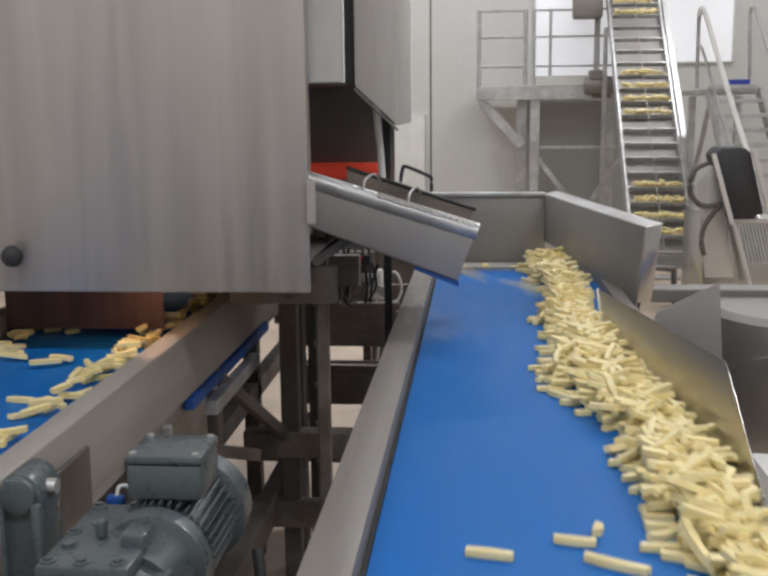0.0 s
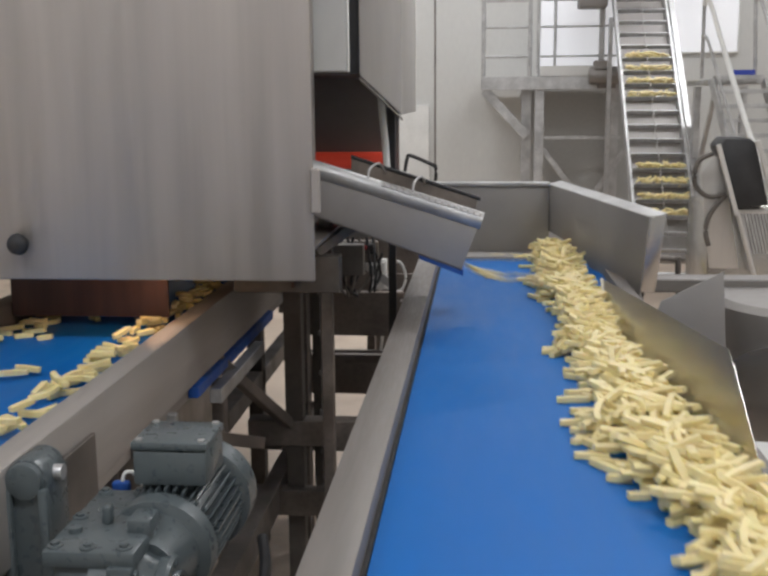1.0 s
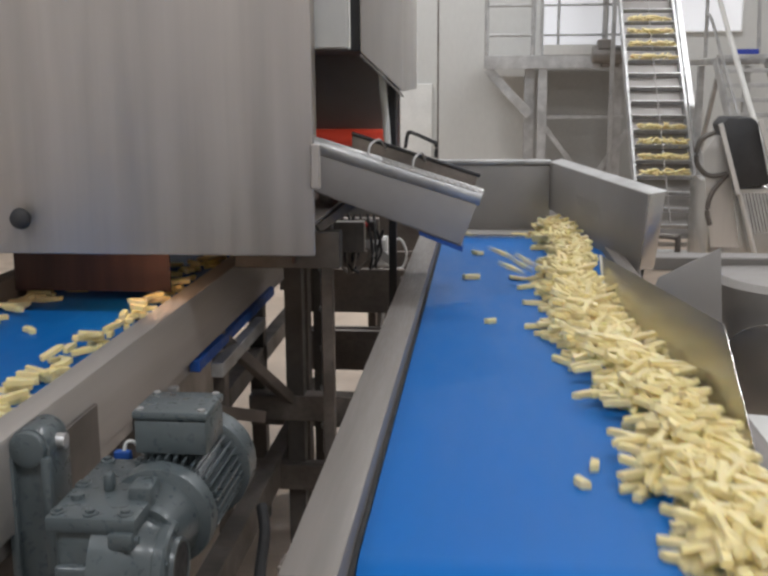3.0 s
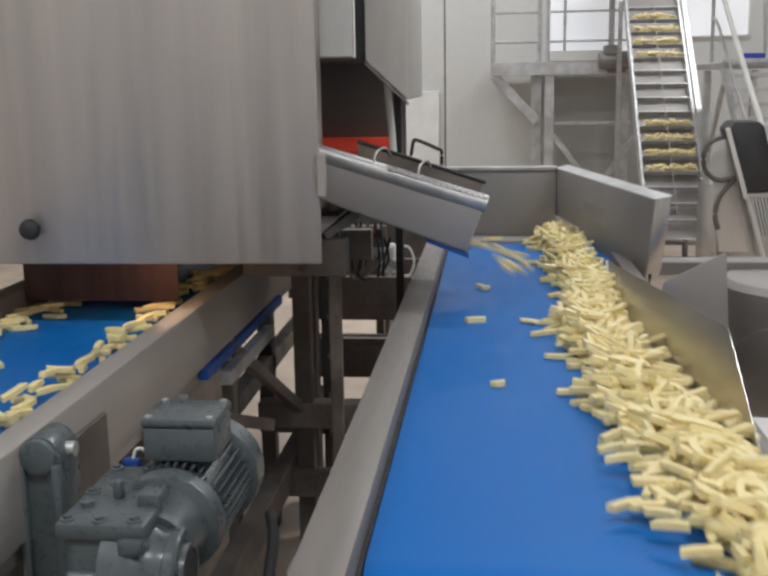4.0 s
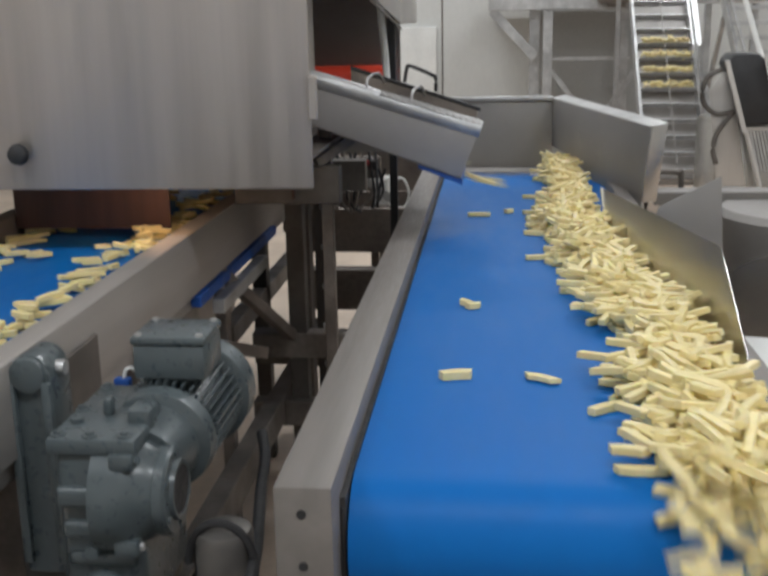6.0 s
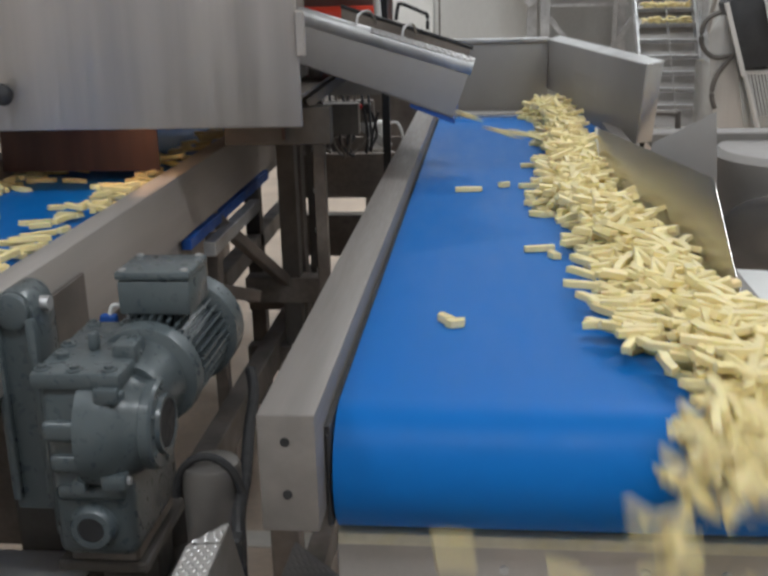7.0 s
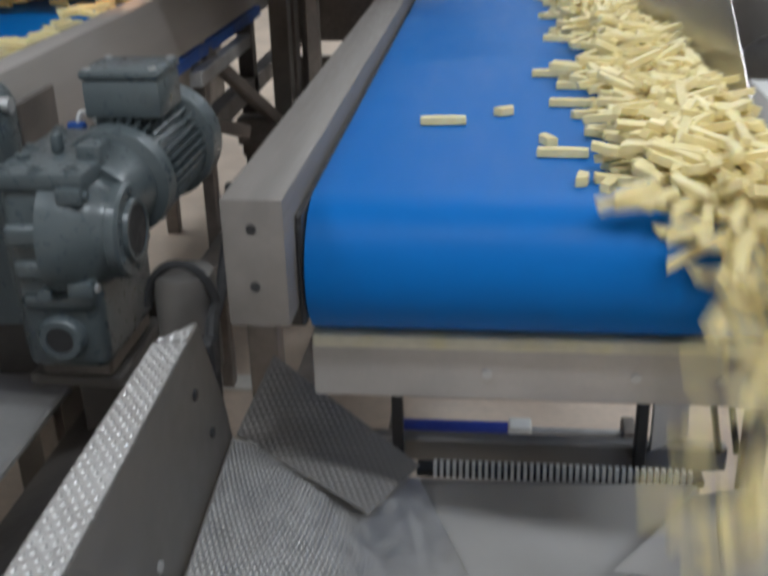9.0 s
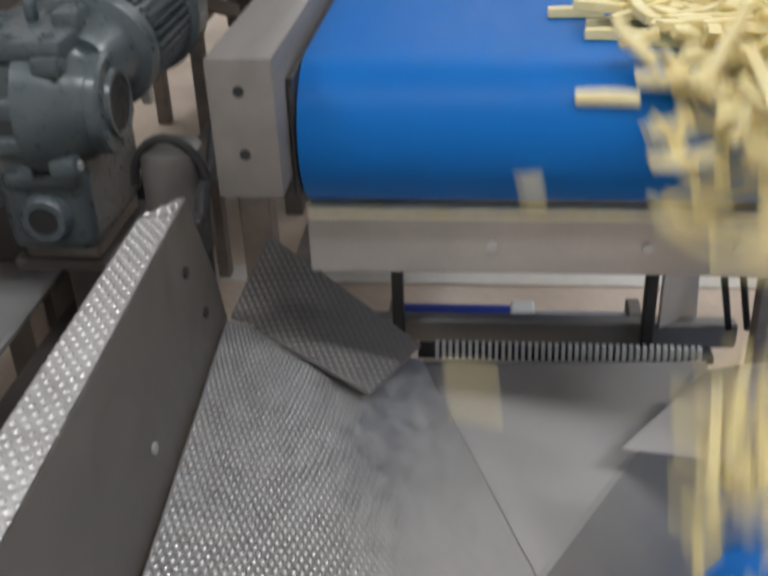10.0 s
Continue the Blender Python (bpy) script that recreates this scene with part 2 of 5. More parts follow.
def part(name, bm, material, parent, label=""):
    ob = new(name, mesh_of(name, bm, material))
    ob.parent = parent
    ob.matrix_parent_inverse = parent.matrix_basis.inverted()
    if label:
        tagged(ob, label)
    return ob


def whole(name, bm, material, label, category="", group="", kind=""):
    return tagged(new(name, mesh_of(name, bm, material)), label, category, group, kind)


def thing(name, at, label, category, group="", kind=""):
    ob = new(name)
    ob.matrix_basis = pose(*at)
    ob.empty_display_size = 0.05
    return tagged(ob, label, category, group, kind)


def bolt(p, axis, r=0.006, h=0.005, bm=None):
    p = Vector(p)
    return cyl(p, p + Vector(axis).normalized() * h, r, 6, bm=bm)

# ---- hall ----
X0, X1, Y0, Y1 = -5.0, 5.0, -4.0, 10.2
whole("floor", box(X0, Y0, -0.1, X1, Y1, 0.0), FLOOR, "worn beige coated factory floor", "floor", kind="structure")
whole("floor_strip", box(-0.75, 1.42, 0.002, 0.9, 1.50, 0.006), FLOOR_L, "pale painted strip across the beige floor", "floor marking", kind="structure")
wall = whole("wall_north", box(X0, Y1, 0, X1, Y1 + 0.15, CEIL), WALL, "white insulated panel wall with narrow seams", "wall", kind="structure")
whole("wall_south", box(X0, Y0 - 0.15, 0, X1, Y0, CEIL), WALL, "white insulated panel wall", "wall", kind="structure")
whole("wall_west", box(X0 - 0.15, Y0 - 0.15, 0, X0, Y1 + 0.15, CEIL), WALL, "white insulated panel wall", "wall", kind="structure")
whole("wall_east", box(X1, Y0 - 0.15, 0, X1 + 0.15, Y1 + 0.15, CEIL), WALL, "white insulated panel wall", "wall", kind="structure")
whole("ceiling", box(X0 - 0.15, Y0 - 0.15, CEIL, X1 + 0.15, Y1 + 0.15, CEIL + 0.15), CEILM, "white panel ceiling of the hall", "ceiling", kind="structure")
for sx in (-3.7, -2.5, -0.36, 0.86, 3.4):
    part("seam_strip", box(sx - 0.009, Y1 - 0.006, 0.0, sx + 0.009, Y1 + 0.01, CEIL - 0.01, 0.002, 1), DARK, wall)
for lx, ly, watts in LAMPS:
    th = thing("ceiling_light", (lx, ly, CEIL), "long white ceiling lamp with two lit tubes", "ceiling lamp", "hall lamps")
    part("housing", box(lx - 0.78, ly - 0.2, CEIL - 0.09, lx + 0.78, ly + 0.2, CEIL - 0.001, 0.01), WHITE, th)
    for s in (-0.09, 0.09):
        part("tube", cyl((lx - 0.72, ly + s, CEIL - 0.105), (lx + 0.72, ly + s, CEIL - 0.105), 0.014, 10), TUBE, th)

# bright translucent wall panels behind the platform and the stairs
for k, (wx0, wx1, wz0, wz1) in enumerate([(0.74, 1.62, 1.84, 3.4), (2.06, 2.74, 1.98, 3.4)]):
    w = thing("window_%d" % (k + 1), (wx0, Y1, wz0), "bright translucent daylight panel in the wall", "window", kind="structure")
    part("pane", box(wx0, Y1 - 0.02, wz0, wx1, Y1 - 0.002, wz1), SKYLT, w)
    for a, b in (((wx0 - 0.02, wz0 - 0.02), (wx1 + 0.02, wz0)), ((wx0 - 0.02, wz1), (wx1 + 0.02, wz1 + 0.02)), ((wx0 - 0.02, wz0), (wx0, wz1)), ((wx1, wz0), (wx1 + 0.02, wz1))):
        part("window_frame", box(a[0], Y1 - 0.035, a[1], b[0], Y1 - 0.001, b[1], 0.003, 1), WHITE, w)
# grey wall field below the platform, and a white door panel beside the seam
whole("wall_panel", box(0.66, Y1 - 0.03, 0.0, 2.0, Y1 - 0.002, 1.62, 0.004, 1), WALL_G, "flat grey wall cladding under the platform", "wall panel", kind="structure")
whole("door_1", box(-0.92, Y1 - 0.06, 0.0, -0.42, Y1 - 0.002, 1.46, 0.006, 1), WHITE, "plain white panel door in the far wall", "door", kind="structure")

# ---- blue belt conveyor ----
BW0, BW1 = 0.012, 0.512          # belt edges
BEND, R, ZR = 0.115, 0.076, 0.924  # end drum
conv = thing("belt_conveyor", (0.25, 1.2, 0), "stainless belt conveyor with a smooth blue belt", "conveyor")


def belt_loop(x0, x1, ya, yb, zc, r, thick=0.004):
    pts = []
    n = 20
    for k in range(n + 1):
        a = math.pi / 2 + math.pi * k / n
        pts.append((ya + r * math.cos(a), zc + r * math.sin(a)))
    for k in range(n + 1):
        a = -math.pi / 2 + math.pi * k / n
        pts.append((yb + r * math.cos(a), zc + r * math.sin(a)))
    bm = bmesh.new()
    outer, inner = [], []
    for (y, z) in pts:
        cy, cz = (ya if y <= ya else yb if y >= yb else y), zc
        d = Vector((y - cy, z - cz)).normalized() * thick
        outer.append((y, z))
        inner.append((y - d.x, z - d.y))
    n = len(pts)
    O = [[bm.verts.new((x, y, z)) for (y, z) in outer] for x in (x0, x1)]
    I = [[bm.verts.new((x, y, z)) for (y, z) in inner] for x in (x0, x1)]
    for i in range(n):
        j = (i + 1) % n
        bm.faces.new((O[0][i], O[0][j], O[1][j], O[1][i]))
        bm.faces.new((I[0][j], I[0][i], I[1][i], I[1][j]))
        bm.faces.new((O[0][j], O[0][i], I[0][i], I[0][j]))
        bm.faces.new((O[1][i], O[1][j], I[1][j], I[1][i]))
    return bm


part("belt", belt_loop(BW0, BW1, BEND, 2.46, ZR, R), BELT, conv, "smooth blue conveyor belt")
part("drum", cyl((BW0 + 0.003, BEND, ZR), (BW1 - 0.003, BEND, ZR), R - 0.005, 32), GALV, conv)
part("drum", cyl((BW0 + 0.003, 2.46, ZR), (BW1 - 0.003, 2.46, ZR), R - 0.005, 32), GALV, conv)
part("slide_bed", box(BW0 + 0.01, 0.22, ZR + R - 0.03, BW1 - 0.01, 2.36, ZR + R - 0.005), PLATE, conv)
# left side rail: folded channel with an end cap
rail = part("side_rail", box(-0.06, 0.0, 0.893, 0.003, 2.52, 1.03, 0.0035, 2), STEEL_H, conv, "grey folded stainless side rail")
for hz in (0.999, 0.938):
    part("bolt_hole", cyl((-0.03, -0.0012, hz), (-0.03, 0.004, hz), 0.0052, 14), BLACK, rail)
# black strip and plate stand in for the shade between rail and belt
part("gap_shade_strip", box(0.0035, 0.05, 0.90, 0.010, 2.5, 0.995, 0.001, 1), BLACK, conv)
part("recess_shade_plate", box(0.0032, 0.048, 0.872, 0.0095, 0.20, 0.985, 0.002, 1), BLACK, conv)
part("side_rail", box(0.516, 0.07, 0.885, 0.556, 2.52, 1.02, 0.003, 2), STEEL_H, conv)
# scraper and cross beam under the end drum
sb = part("cross_beam", box(0.006, 0.085, 0.768, 0.53, 0.13, 0.834, 0.003, 2), RAIL_L, conv)
part("scraper", box(0.008, 0.078, 0.832, 0.525, 0.10, 0.848, 0.003, 2), CREAM, conv, "cream plastic scraper strip with yellow crumbs")
for bx in (0.20, 0.36, 0.45):
    part("bolt_head", bolt((bx, 0.085, 0.802), (0, -1, 0), 0.006, 0.004), GALV, sb)
for lx, ly in ((-0.10, 0.30), (-0.10, 2.3), (0.54, 2.3)):
    part("leg", beam((lx, ly, 0.0), (lx, ly, 0.895), 0.04, 0.04), BROWN, conv)
part("leg", beam((0.565, 0.34, 0.0), (0.565, 0.34, 0.89), 0.03, 0.03), BROWN, conv)
part("tie_bar", beam((-0.10, 0.30, 0.86), (0.54, 0.30, 0.86), 0.03, 0.04), BROWN, conv)
part("tie_bar", beam((-0.10, 2.30, 0.82), (0.54, 2.30, 0.82), 0.03, 0.04), BROWN, conv)
for ly in (0.75, 1.2, 1.65, 2.05):
    part("return_roller", cyl((0.02, ly, 0.83), (0.50, ly, 0.83), 0.02, 16), GALV, conv)
# white guard plate at the discharge
whole("side_guard", sheet([(0.56, 0.02, 0.985), (0.66, 0.02, 0.975), (0.66, 0.66, 0.995), (0.56, 0.66, 1.0)], 0.008, bev=0.002), WHITE, "white plastic guard plate beside the belt end", "guard plate")

# ---- deflector plate along the belt ----
dfl = thing("deflector", (0.52, 1.0, 1.0), "satin steel deflector plate beside the heap", "deflector plate")
def curved_plate(foot_a, foot_b, top_a, top_b, bulge, thick, nu=24, nv=10):
    """A sheet between a foot line and a top line; its front edge swells by bulge."""
    foot_a, foot_b, top_a, top_b, bulge = [Vector(p) for p in (foot_a, foot_b, top_a, top_b, bulge)]
    bm = bmesh.new()
    out = Vector((0.9, 0.1, -0.35)).normalized() * thick
    grid = []
    for side in (0, 1):
        rows = []
        for j in range(nv + 1):
            v = j / nv
            rows.append([])
            for i in range(nu + 1):
                u = i / nu
                p = foot_a.lerp(foot_b, u).lerp(top_a.lerp(top_b, u), v)
                p += bulge * math.sin(math.pi * v) ** 0.8 * (1 - u) ** 3
                p += Vector((0.002, 0, 0)) * math.sin(math.pi * v) * u * (1 - u)
                rows[-1].append(bm.verts.new(p + out * side))
        grid.append(rows)
    f, k = grid
    for j in range(nv):
        for i in range(nu):
            bm.faces.new((f[j][i], f[j][i + 1], f[j + 1][i + 1], f[j + 1][i]))
            bm.faces.new((k[j + 1][i], k[j + 1][i + 1], k[j][i + 1], k[j][i]))
    for i in range(nu):
        bm.faces.new((f[0][i + 1], f[0][i], k[0][i], k[0][i + 1]))
        bm.faces.new((f[nv][i], f[nv][i + 1], k[nv][i + 1], k[nv][i]))
    for j in range(nv):
        bm.faces.new((f[j][0], f[j + 1][0], k[j + 1][0], k[j][0]))
        bm.faces.new((f[j + 1][nu], f[j][nu], k[j][nu], k[j + 1][nu]))
    return bm


part("plate", curved_plate((0.521, 0.375, 1.012), (0.434, 1.41, 1.010), (0.534, 0.690, 1.140), (0.455, 1.745, 1.070), (0, 0, 0), 0.002), PLATE, dfl)
part("foot_strip", sheet([(0.537, 0.21, 1.001), (0.538, 0.215, 1.016), (0.434, 1.41, 1.013), (0.433, 1.41, 1.001)], 0.008), BROWN, dfl)
for by in (0.5, 1.05, 1.40):
    part("bracket", beam((0.535 - 0.07 * by / 1.5 + 0.02, by, 1.02), (0.55, by, 0.99), 0.02, 0.01), GALV, dfl)
part("corner_bolt", bolt((0.521, 0.397, 1.026), (-0.9, -0.3, 0.4), 0.005, 0.005), GALV, dfl)
part("clip", box(0.515, 0.345, 1.004, 0.540, 0.378, 1.019, 0.003, 1), DARK, dfl)
part("end_strip", sheet([(0.431, 1.402, 1.008), (0.451, 1.737, 1.071), (0.458, 1.745, 1.071), (0.438, 1.418, 1.008)], -0.004), CREAM, dfl)
d2 = thing("rear_deflector", (0.6, 1.3, 1.0), "small flat steel wing plate behind the deflector", "deflector plate")
part("plate", sheet([(0.50, 1.30, 1.005), (0.667, 1.27, 1.0), (0.655, 1.27, 1.169), (0.53, 1.29, 1.099)], 0.004, bev=0.001), TRAYM, d2)
part("stay", beam((0.60, 1.29, 1.02), (0.545, 1.34, 0.98), 0.015, 0.015), GALV, d2)

# ---- hopper walls at the tail of the belt ----
hop = thing("hopper", (0.35, 2.6, 1.0), "folded stainless hopper walls at the belt tail", "hopper")
part("back_wall", sheet([(-0.05, 2.79, 0.955), (0.385, 2.79, 0.99), (0.385, 2.79, 1.225), (-0.05, 2.79, 1.225)], 0.004, bev=0.001), TRAYM, hop)
part("rim", box(-0.05, 2.775, 1.222, 0.385, 2.82, 1.236, 0.003, 1), GALV, hop)
part("lip", box(0.03, 2.47, 1.0, 0.295, 2.50, 1.008, 0.002, 1), CHROME, hop, "bright tail edge strip")
part("apron", sheet([(0.0, 2.50, 1.004), (0.385, 2.50, 1.004), (0.385, 2.785, 0.985), (0.0, 2.785, 0.985)], 0.003), TRAYM, hop)
part("side_wall", sheet([(0.385, 2.79, 1.06), (0.441, 2.55, 1.05), (0.50, 2.29, 0.99), (0.583, 1.92, 0.985), (0.60, 1.90, 1.212), (0.385, 2.79, 1.228)], 0.004, bev=0.001), TRAYM, hop)
part("rim", sheet([(0.383, 2.795, 1.230), (0.598, 1.90, 1.214), (0.648, 1.915, 1.222), (0.425, 2.81, 1.240)], 0.004, bev=0.001), GALV, hop)
part("end_fold", sheet([(0.583, 1.915, 1.0), (0.625, 1.93, 1.0), (0.645, 1.915, 1.218), (0.60, 1.898, 1.214)], 0.004, bev=0.001), PLATE, hop)
for by, bz in ((2.5, 1.13), (2.3, 1.10), (2.05, 1.07)):
    bxx = 0.385 + (2.79 - by) / 0.87 * 0.205
    part("stay", beam((bxx + 0.01, by, bz), (0.60, by, 0.95), 0.02, 0.02), GALV, hop)
# trough that feeds the heap in from behind
inf = thing("infeed_trough", (0.6, 4.0, 0), "dull steel infeed trough rising to the belt", "trough")
part("floor_plate", sheet([(0.28, 2.50, 0.985), (0.62, 2.50, 0.985), (0.95, 4.5, 0.36), (0.55, 4.5, 0.36)], 0.004), PLATE_DULL, inf)
part("floor_plate", sheet([(0.55, 4.5, 0.36), (0.95, 4.5, 0.36), (0.95, 8.2, 0.36), (0.55, 8.2, 0.36)], 0.004), PLATE_DULL, inf)
for lx, ly in ((0.6, 4.6), (0.9, 4.6), (0.6, 7.9), (0.9, 7.9)):
    part("leg", beam((lx, ly, 0), (lx, ly, 0.357), 0.04, 0.04), BROWN, inf)

# ---- sorter cabinet above the left conveyor ----
cabz = 1.168
cab = thing("sorting_cabinet", (-0.8, 1.3, cabz), "large brushed stainless sorting machine cabinet", "machine cabinet")
part("front_panel", box(-1.7, 1.112, cabz, -0.2, 1.124, 2.45, 0.005, 2), STEEL, cab)
part("bottom_fold", box(-1.695, 1.126, cabz + 0.003, -0.206, 1.16, cabz + 0.012, 0.002, 1), DARK, cab)
part("side_panel", box(-0.30, 1.126, cabz + 0.002, -0.288, 1.70, 2.45, 0.003, 1), STEEL, cab)
part("side_panel", box(-1.70, 1.126, cabz + 0.002, -1.688, 2.4, 2.45, 0.003, 1), STEEL, cab)
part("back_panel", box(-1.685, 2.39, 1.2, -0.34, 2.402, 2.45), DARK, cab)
part("top_panel", box(-1.70, 1.112, 2.452, -0.2, 2.402, 2.464), STEEL, cab)
# added sheets: low ceiling, rear and side keep lamp light out, front paints the shade
part("light_block_ceiling", box(-1.685, 1.17, 1.215, -0.22, 2.385, 1.222), DARK, cab)
part("front_shade_sheet", box(-0.962, 1.34, 1.040, -0.583, 1.346, 1.214), SHADE_SHEET, cab, "dark brown sheet standing in for the shade under the cabinet")
part("rear_light_block", box(-1.03, 2.0, 1.065, -0.31, 2.006, 1.214), SHADE_SHEET, cab)
part("side_light_block", box(-0.315, 1.46, 1.09, -0.309, 2.0, 1.214), SHADE_SHEET, cab)
part("hinge_strip", box(-0.2035, 1.10, 1.31, -0.185, 1.116, 1.40, 0.003, 1), STEEL, cab)
kn = part("door_knob", lathe([(0, 0.012), (0.012, 0.012), (0.016, 0.019), (0.026, 0.023), (0.036, 0.02), (0.042, 0.01)], (-0.817, 1.112, 1.247), (0, -1, 0)), BLACK, cab, "round black door knob")
part("red_tube", cyl((-0.600, 1.175, 1.190), (-0.545, 1.175, 1.190), 0.006, 10), REDTUBE, cab, "glowing warm inspection tube")
for px in (-1.6, -0.39):
    part("support_post", beam((px, 1.95, 0), (px, 1.95, 1.60), 0.06, 0.06), DARK, cab)

cab2 = thing("control_cabinet", (-0.15, 1.8, 1.6), "stainless machine housing with a chamfered lower edge", "machine cabinet")
part("door_panel", box(-0.44, 1.72, 1.605, -0.205, 1.74, 2.45, 0.004, 1), WALL, cab2, "pale steel door panel")
part("door_panel", box(-0.202, 1.745, 1.60, -0.178, 1.78, 2.45), BLACK, cab2)
part("latch", box(-0.327, 1.705, 1.72, -0.315, 1.722, 1.745, 0.002, 1), BLACK, cab2)
part("housing", sheet([(-0.175, 1.72, 2.45), (-0.175, 1.72, 1.595), (-0.064, 1.72, 1.492), (-0.064, 1.72, 2.45)], 0.55, bev=0.008), PALE_STEEL, cab2)
part("bottom_fold", sheet([(-0.174, 1.7195, 1.592), (-0.068, 1.7195, 1.492), (-0.068, 1.80, 1.482), (-0.174, 1.80, 1.582)], 0.004), PLATE_DULL, cab2)
part("inner_wall", box(-0.46, 2.30, 1.10, -0.12, 2.32, 1.62), PLATE_DULL, cab2)
part("inner_top", box(-0.46, 1.75, 1.60, -0.18, 2.30, 1.603), DARK, cab2)
# added glowing tube that draws the red light on the inner wall as a band
part("red_tube", cyl((-0.44, 2.255, 1.348), (-0.15, 2.255, 1.348), 0.026, 24), RED_GLOW, cab2, "glowing red tube standing in for the red-lit inner wall")
part("frame_post", beam((-0.115, 1.98, 0.0), (-0.115, 1.98, 1.58), 0.022, 0.022), BLACK, cab2)
part("conduit", tube([(-0.135, 1.86, 1.60), (-0.13, 1.86, 1.50), (-0.122, 1.86, 1.42), (-0.118, 1.86, 1.35)], 0.010), WHITE, cab2)
part("foot_frame", beam((-0.46, 2.31, 1.0), (-0.46, 2.31, 1.62), 0.04, 0.04), DARK, cab2)
part("foot_frame", beam((-0.46, 2.31, 0), (-0.46, 2.31, 1.0), 0.05, 0.05), DARK, cab2)

# ---- outlet chute over the belt ----
ch = thing("outlet_chute", (-0.05, 1.5, 1.2), "sloping stainless outlet chute with a dotted bright rim", "chute")
A, B = Vector((-0.262, 1.45, 1.392)), Vector((0.141, 1.45, 1.267))   # upper rim, front side
C, D = Vector((0.094, 1.45, 1.138)), Vector((-0.262, 1.45, 1.268))   # lower edge
part("side_plate", sheet([A, D, C, B], 0.003, bev=0.001), CHUTE, ch)
back = Vector((0, 0.30, 0))
# back side is bare steel; the brown stands in for its red reflection
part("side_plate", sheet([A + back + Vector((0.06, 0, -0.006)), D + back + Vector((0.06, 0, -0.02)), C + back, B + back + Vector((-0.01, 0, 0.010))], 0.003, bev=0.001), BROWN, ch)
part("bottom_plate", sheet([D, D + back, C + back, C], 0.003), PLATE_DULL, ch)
part("rolled_rim", tube([A + Vector((0, 0.011, -0.014)), B + Vector((0, 0.011, -0.014))], 0.021, 24), GALV, ch, "rolled bright rim")
S0 = A.lerp(B, 0.42)
part("studded_band", dimpled([S0 + Vector((0, -0.0082, -0.003)), B + Vector((0, -0.0082, -0.003)), B + Vector((0, 0.0018, 0.0062)), S0 + Vector((0, 0.0018, 0.0062))], 0.0078, 0.0030, 0.002, 6), DIMPLE, ch, "bright band with rows of small studs")
part("back_rim", tube([A + back + Vector((0.06, 0, -0.004)), B + back + Vector((-0.004, 0, 0.010))], 0.005, 8), BLACK, ch)
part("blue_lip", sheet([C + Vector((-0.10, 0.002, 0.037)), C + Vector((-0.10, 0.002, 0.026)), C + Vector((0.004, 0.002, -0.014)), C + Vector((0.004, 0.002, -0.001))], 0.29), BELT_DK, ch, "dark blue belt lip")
hd = B.lerp(A, 0.50) + back + Vector((0, 0, 0.02))
he = B.lerp(A, 0.30) + back + Vector((0, 0, 0.02))
part("handle", tube(bow([hd, hd + Vector((0.006, 0, 0.034)), hd + Vector((0.016, 0, 0.040)), he + Vector((-0.01, 0, 0.042)), he + Vector((0, 0, 0.034)), he], 5), 0.0048, 10), BLACK, ch, "dark bent grab handle")
for f in (0.66, 0.40):
    p = B.lerp(A, f)
    part("cross_strap", tube(bow([p + Vector((0, 0.0, 0.005)), p + Vector((0.002, 0.03, 0.026)), p + Vector((0.012, 0.15, 0.030)), p + back + Vector((0.012, 0, 0.0))], 5), 0.003, 8), GALV, ch)
part("prop", beam((-0.25, 1.6, 0.0), (-0.25, 1.6, 1.262), 0.03, 0.03), DARK, ch)

# ---- left conveyor under the cabinet ----
lc = thing("side_conveyor", (-0.75, 1.2, 0), "stainless conveyor with a blue belt running under the cabinet", "conveyor")
part("belt", belt_loop(-0.963, -0.575, -1.6, 4.2, 0.965, 0.05), BELT, lc, "blue conveyor belt")
lr = part("side_rail", box(-0.552, -1.7, 0.905, -0.502, 4.25, 1.05, 0.004, 2), RAIL_L, lc, "folded stainless side rail")
part("inner_skirt", sheet([(-0.553, -1.68, 1.046), (-0.553, 4.2, 1.046), (-0.580, 4.2, 1.018), (-0.580, -1.68, 1.018)], 0.003), STEEL_H, lc)
part("lower_flange", box(-0.545, -1.6, 0.862, -0.525, 4.2, 0.903, 0.002, 1), RAIL_L, lc)
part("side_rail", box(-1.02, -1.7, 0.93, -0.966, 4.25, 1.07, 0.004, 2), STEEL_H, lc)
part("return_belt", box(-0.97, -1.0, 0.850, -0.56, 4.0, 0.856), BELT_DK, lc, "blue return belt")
part("guide_tube", beam((-0.485, 1.36, 0.845), (-0.485, 1.85, 0.845), 0.03, 0.035), GALV, lc)
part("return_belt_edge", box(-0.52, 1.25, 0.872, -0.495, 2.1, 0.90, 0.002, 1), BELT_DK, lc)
# dark plate drawn for the shaded recess at the rail
part("bracket", box(-0.5015, 0.50, 0.78, -0.493, 0.63, 1.0, 0.002, 1), DARK, lc)
for ly in (0.9, 2.6):
    for lx in (-0.53, -1.0):
        part("leg", beam((lx, ly, 0), (lx, ly, 0.905), 0.045, 0.045), BROWN, lc)
part("strut", beam((-0.50, 1.02, 0.87), (-0.40, 1.45, 0.70), 0.025, 0.03), BROWN, lc)
part("upright", beam((-0.495, 1.05, 0.62), (-0.495, 1.05, 0.90), 0.02, 0.02), GALV, lc)

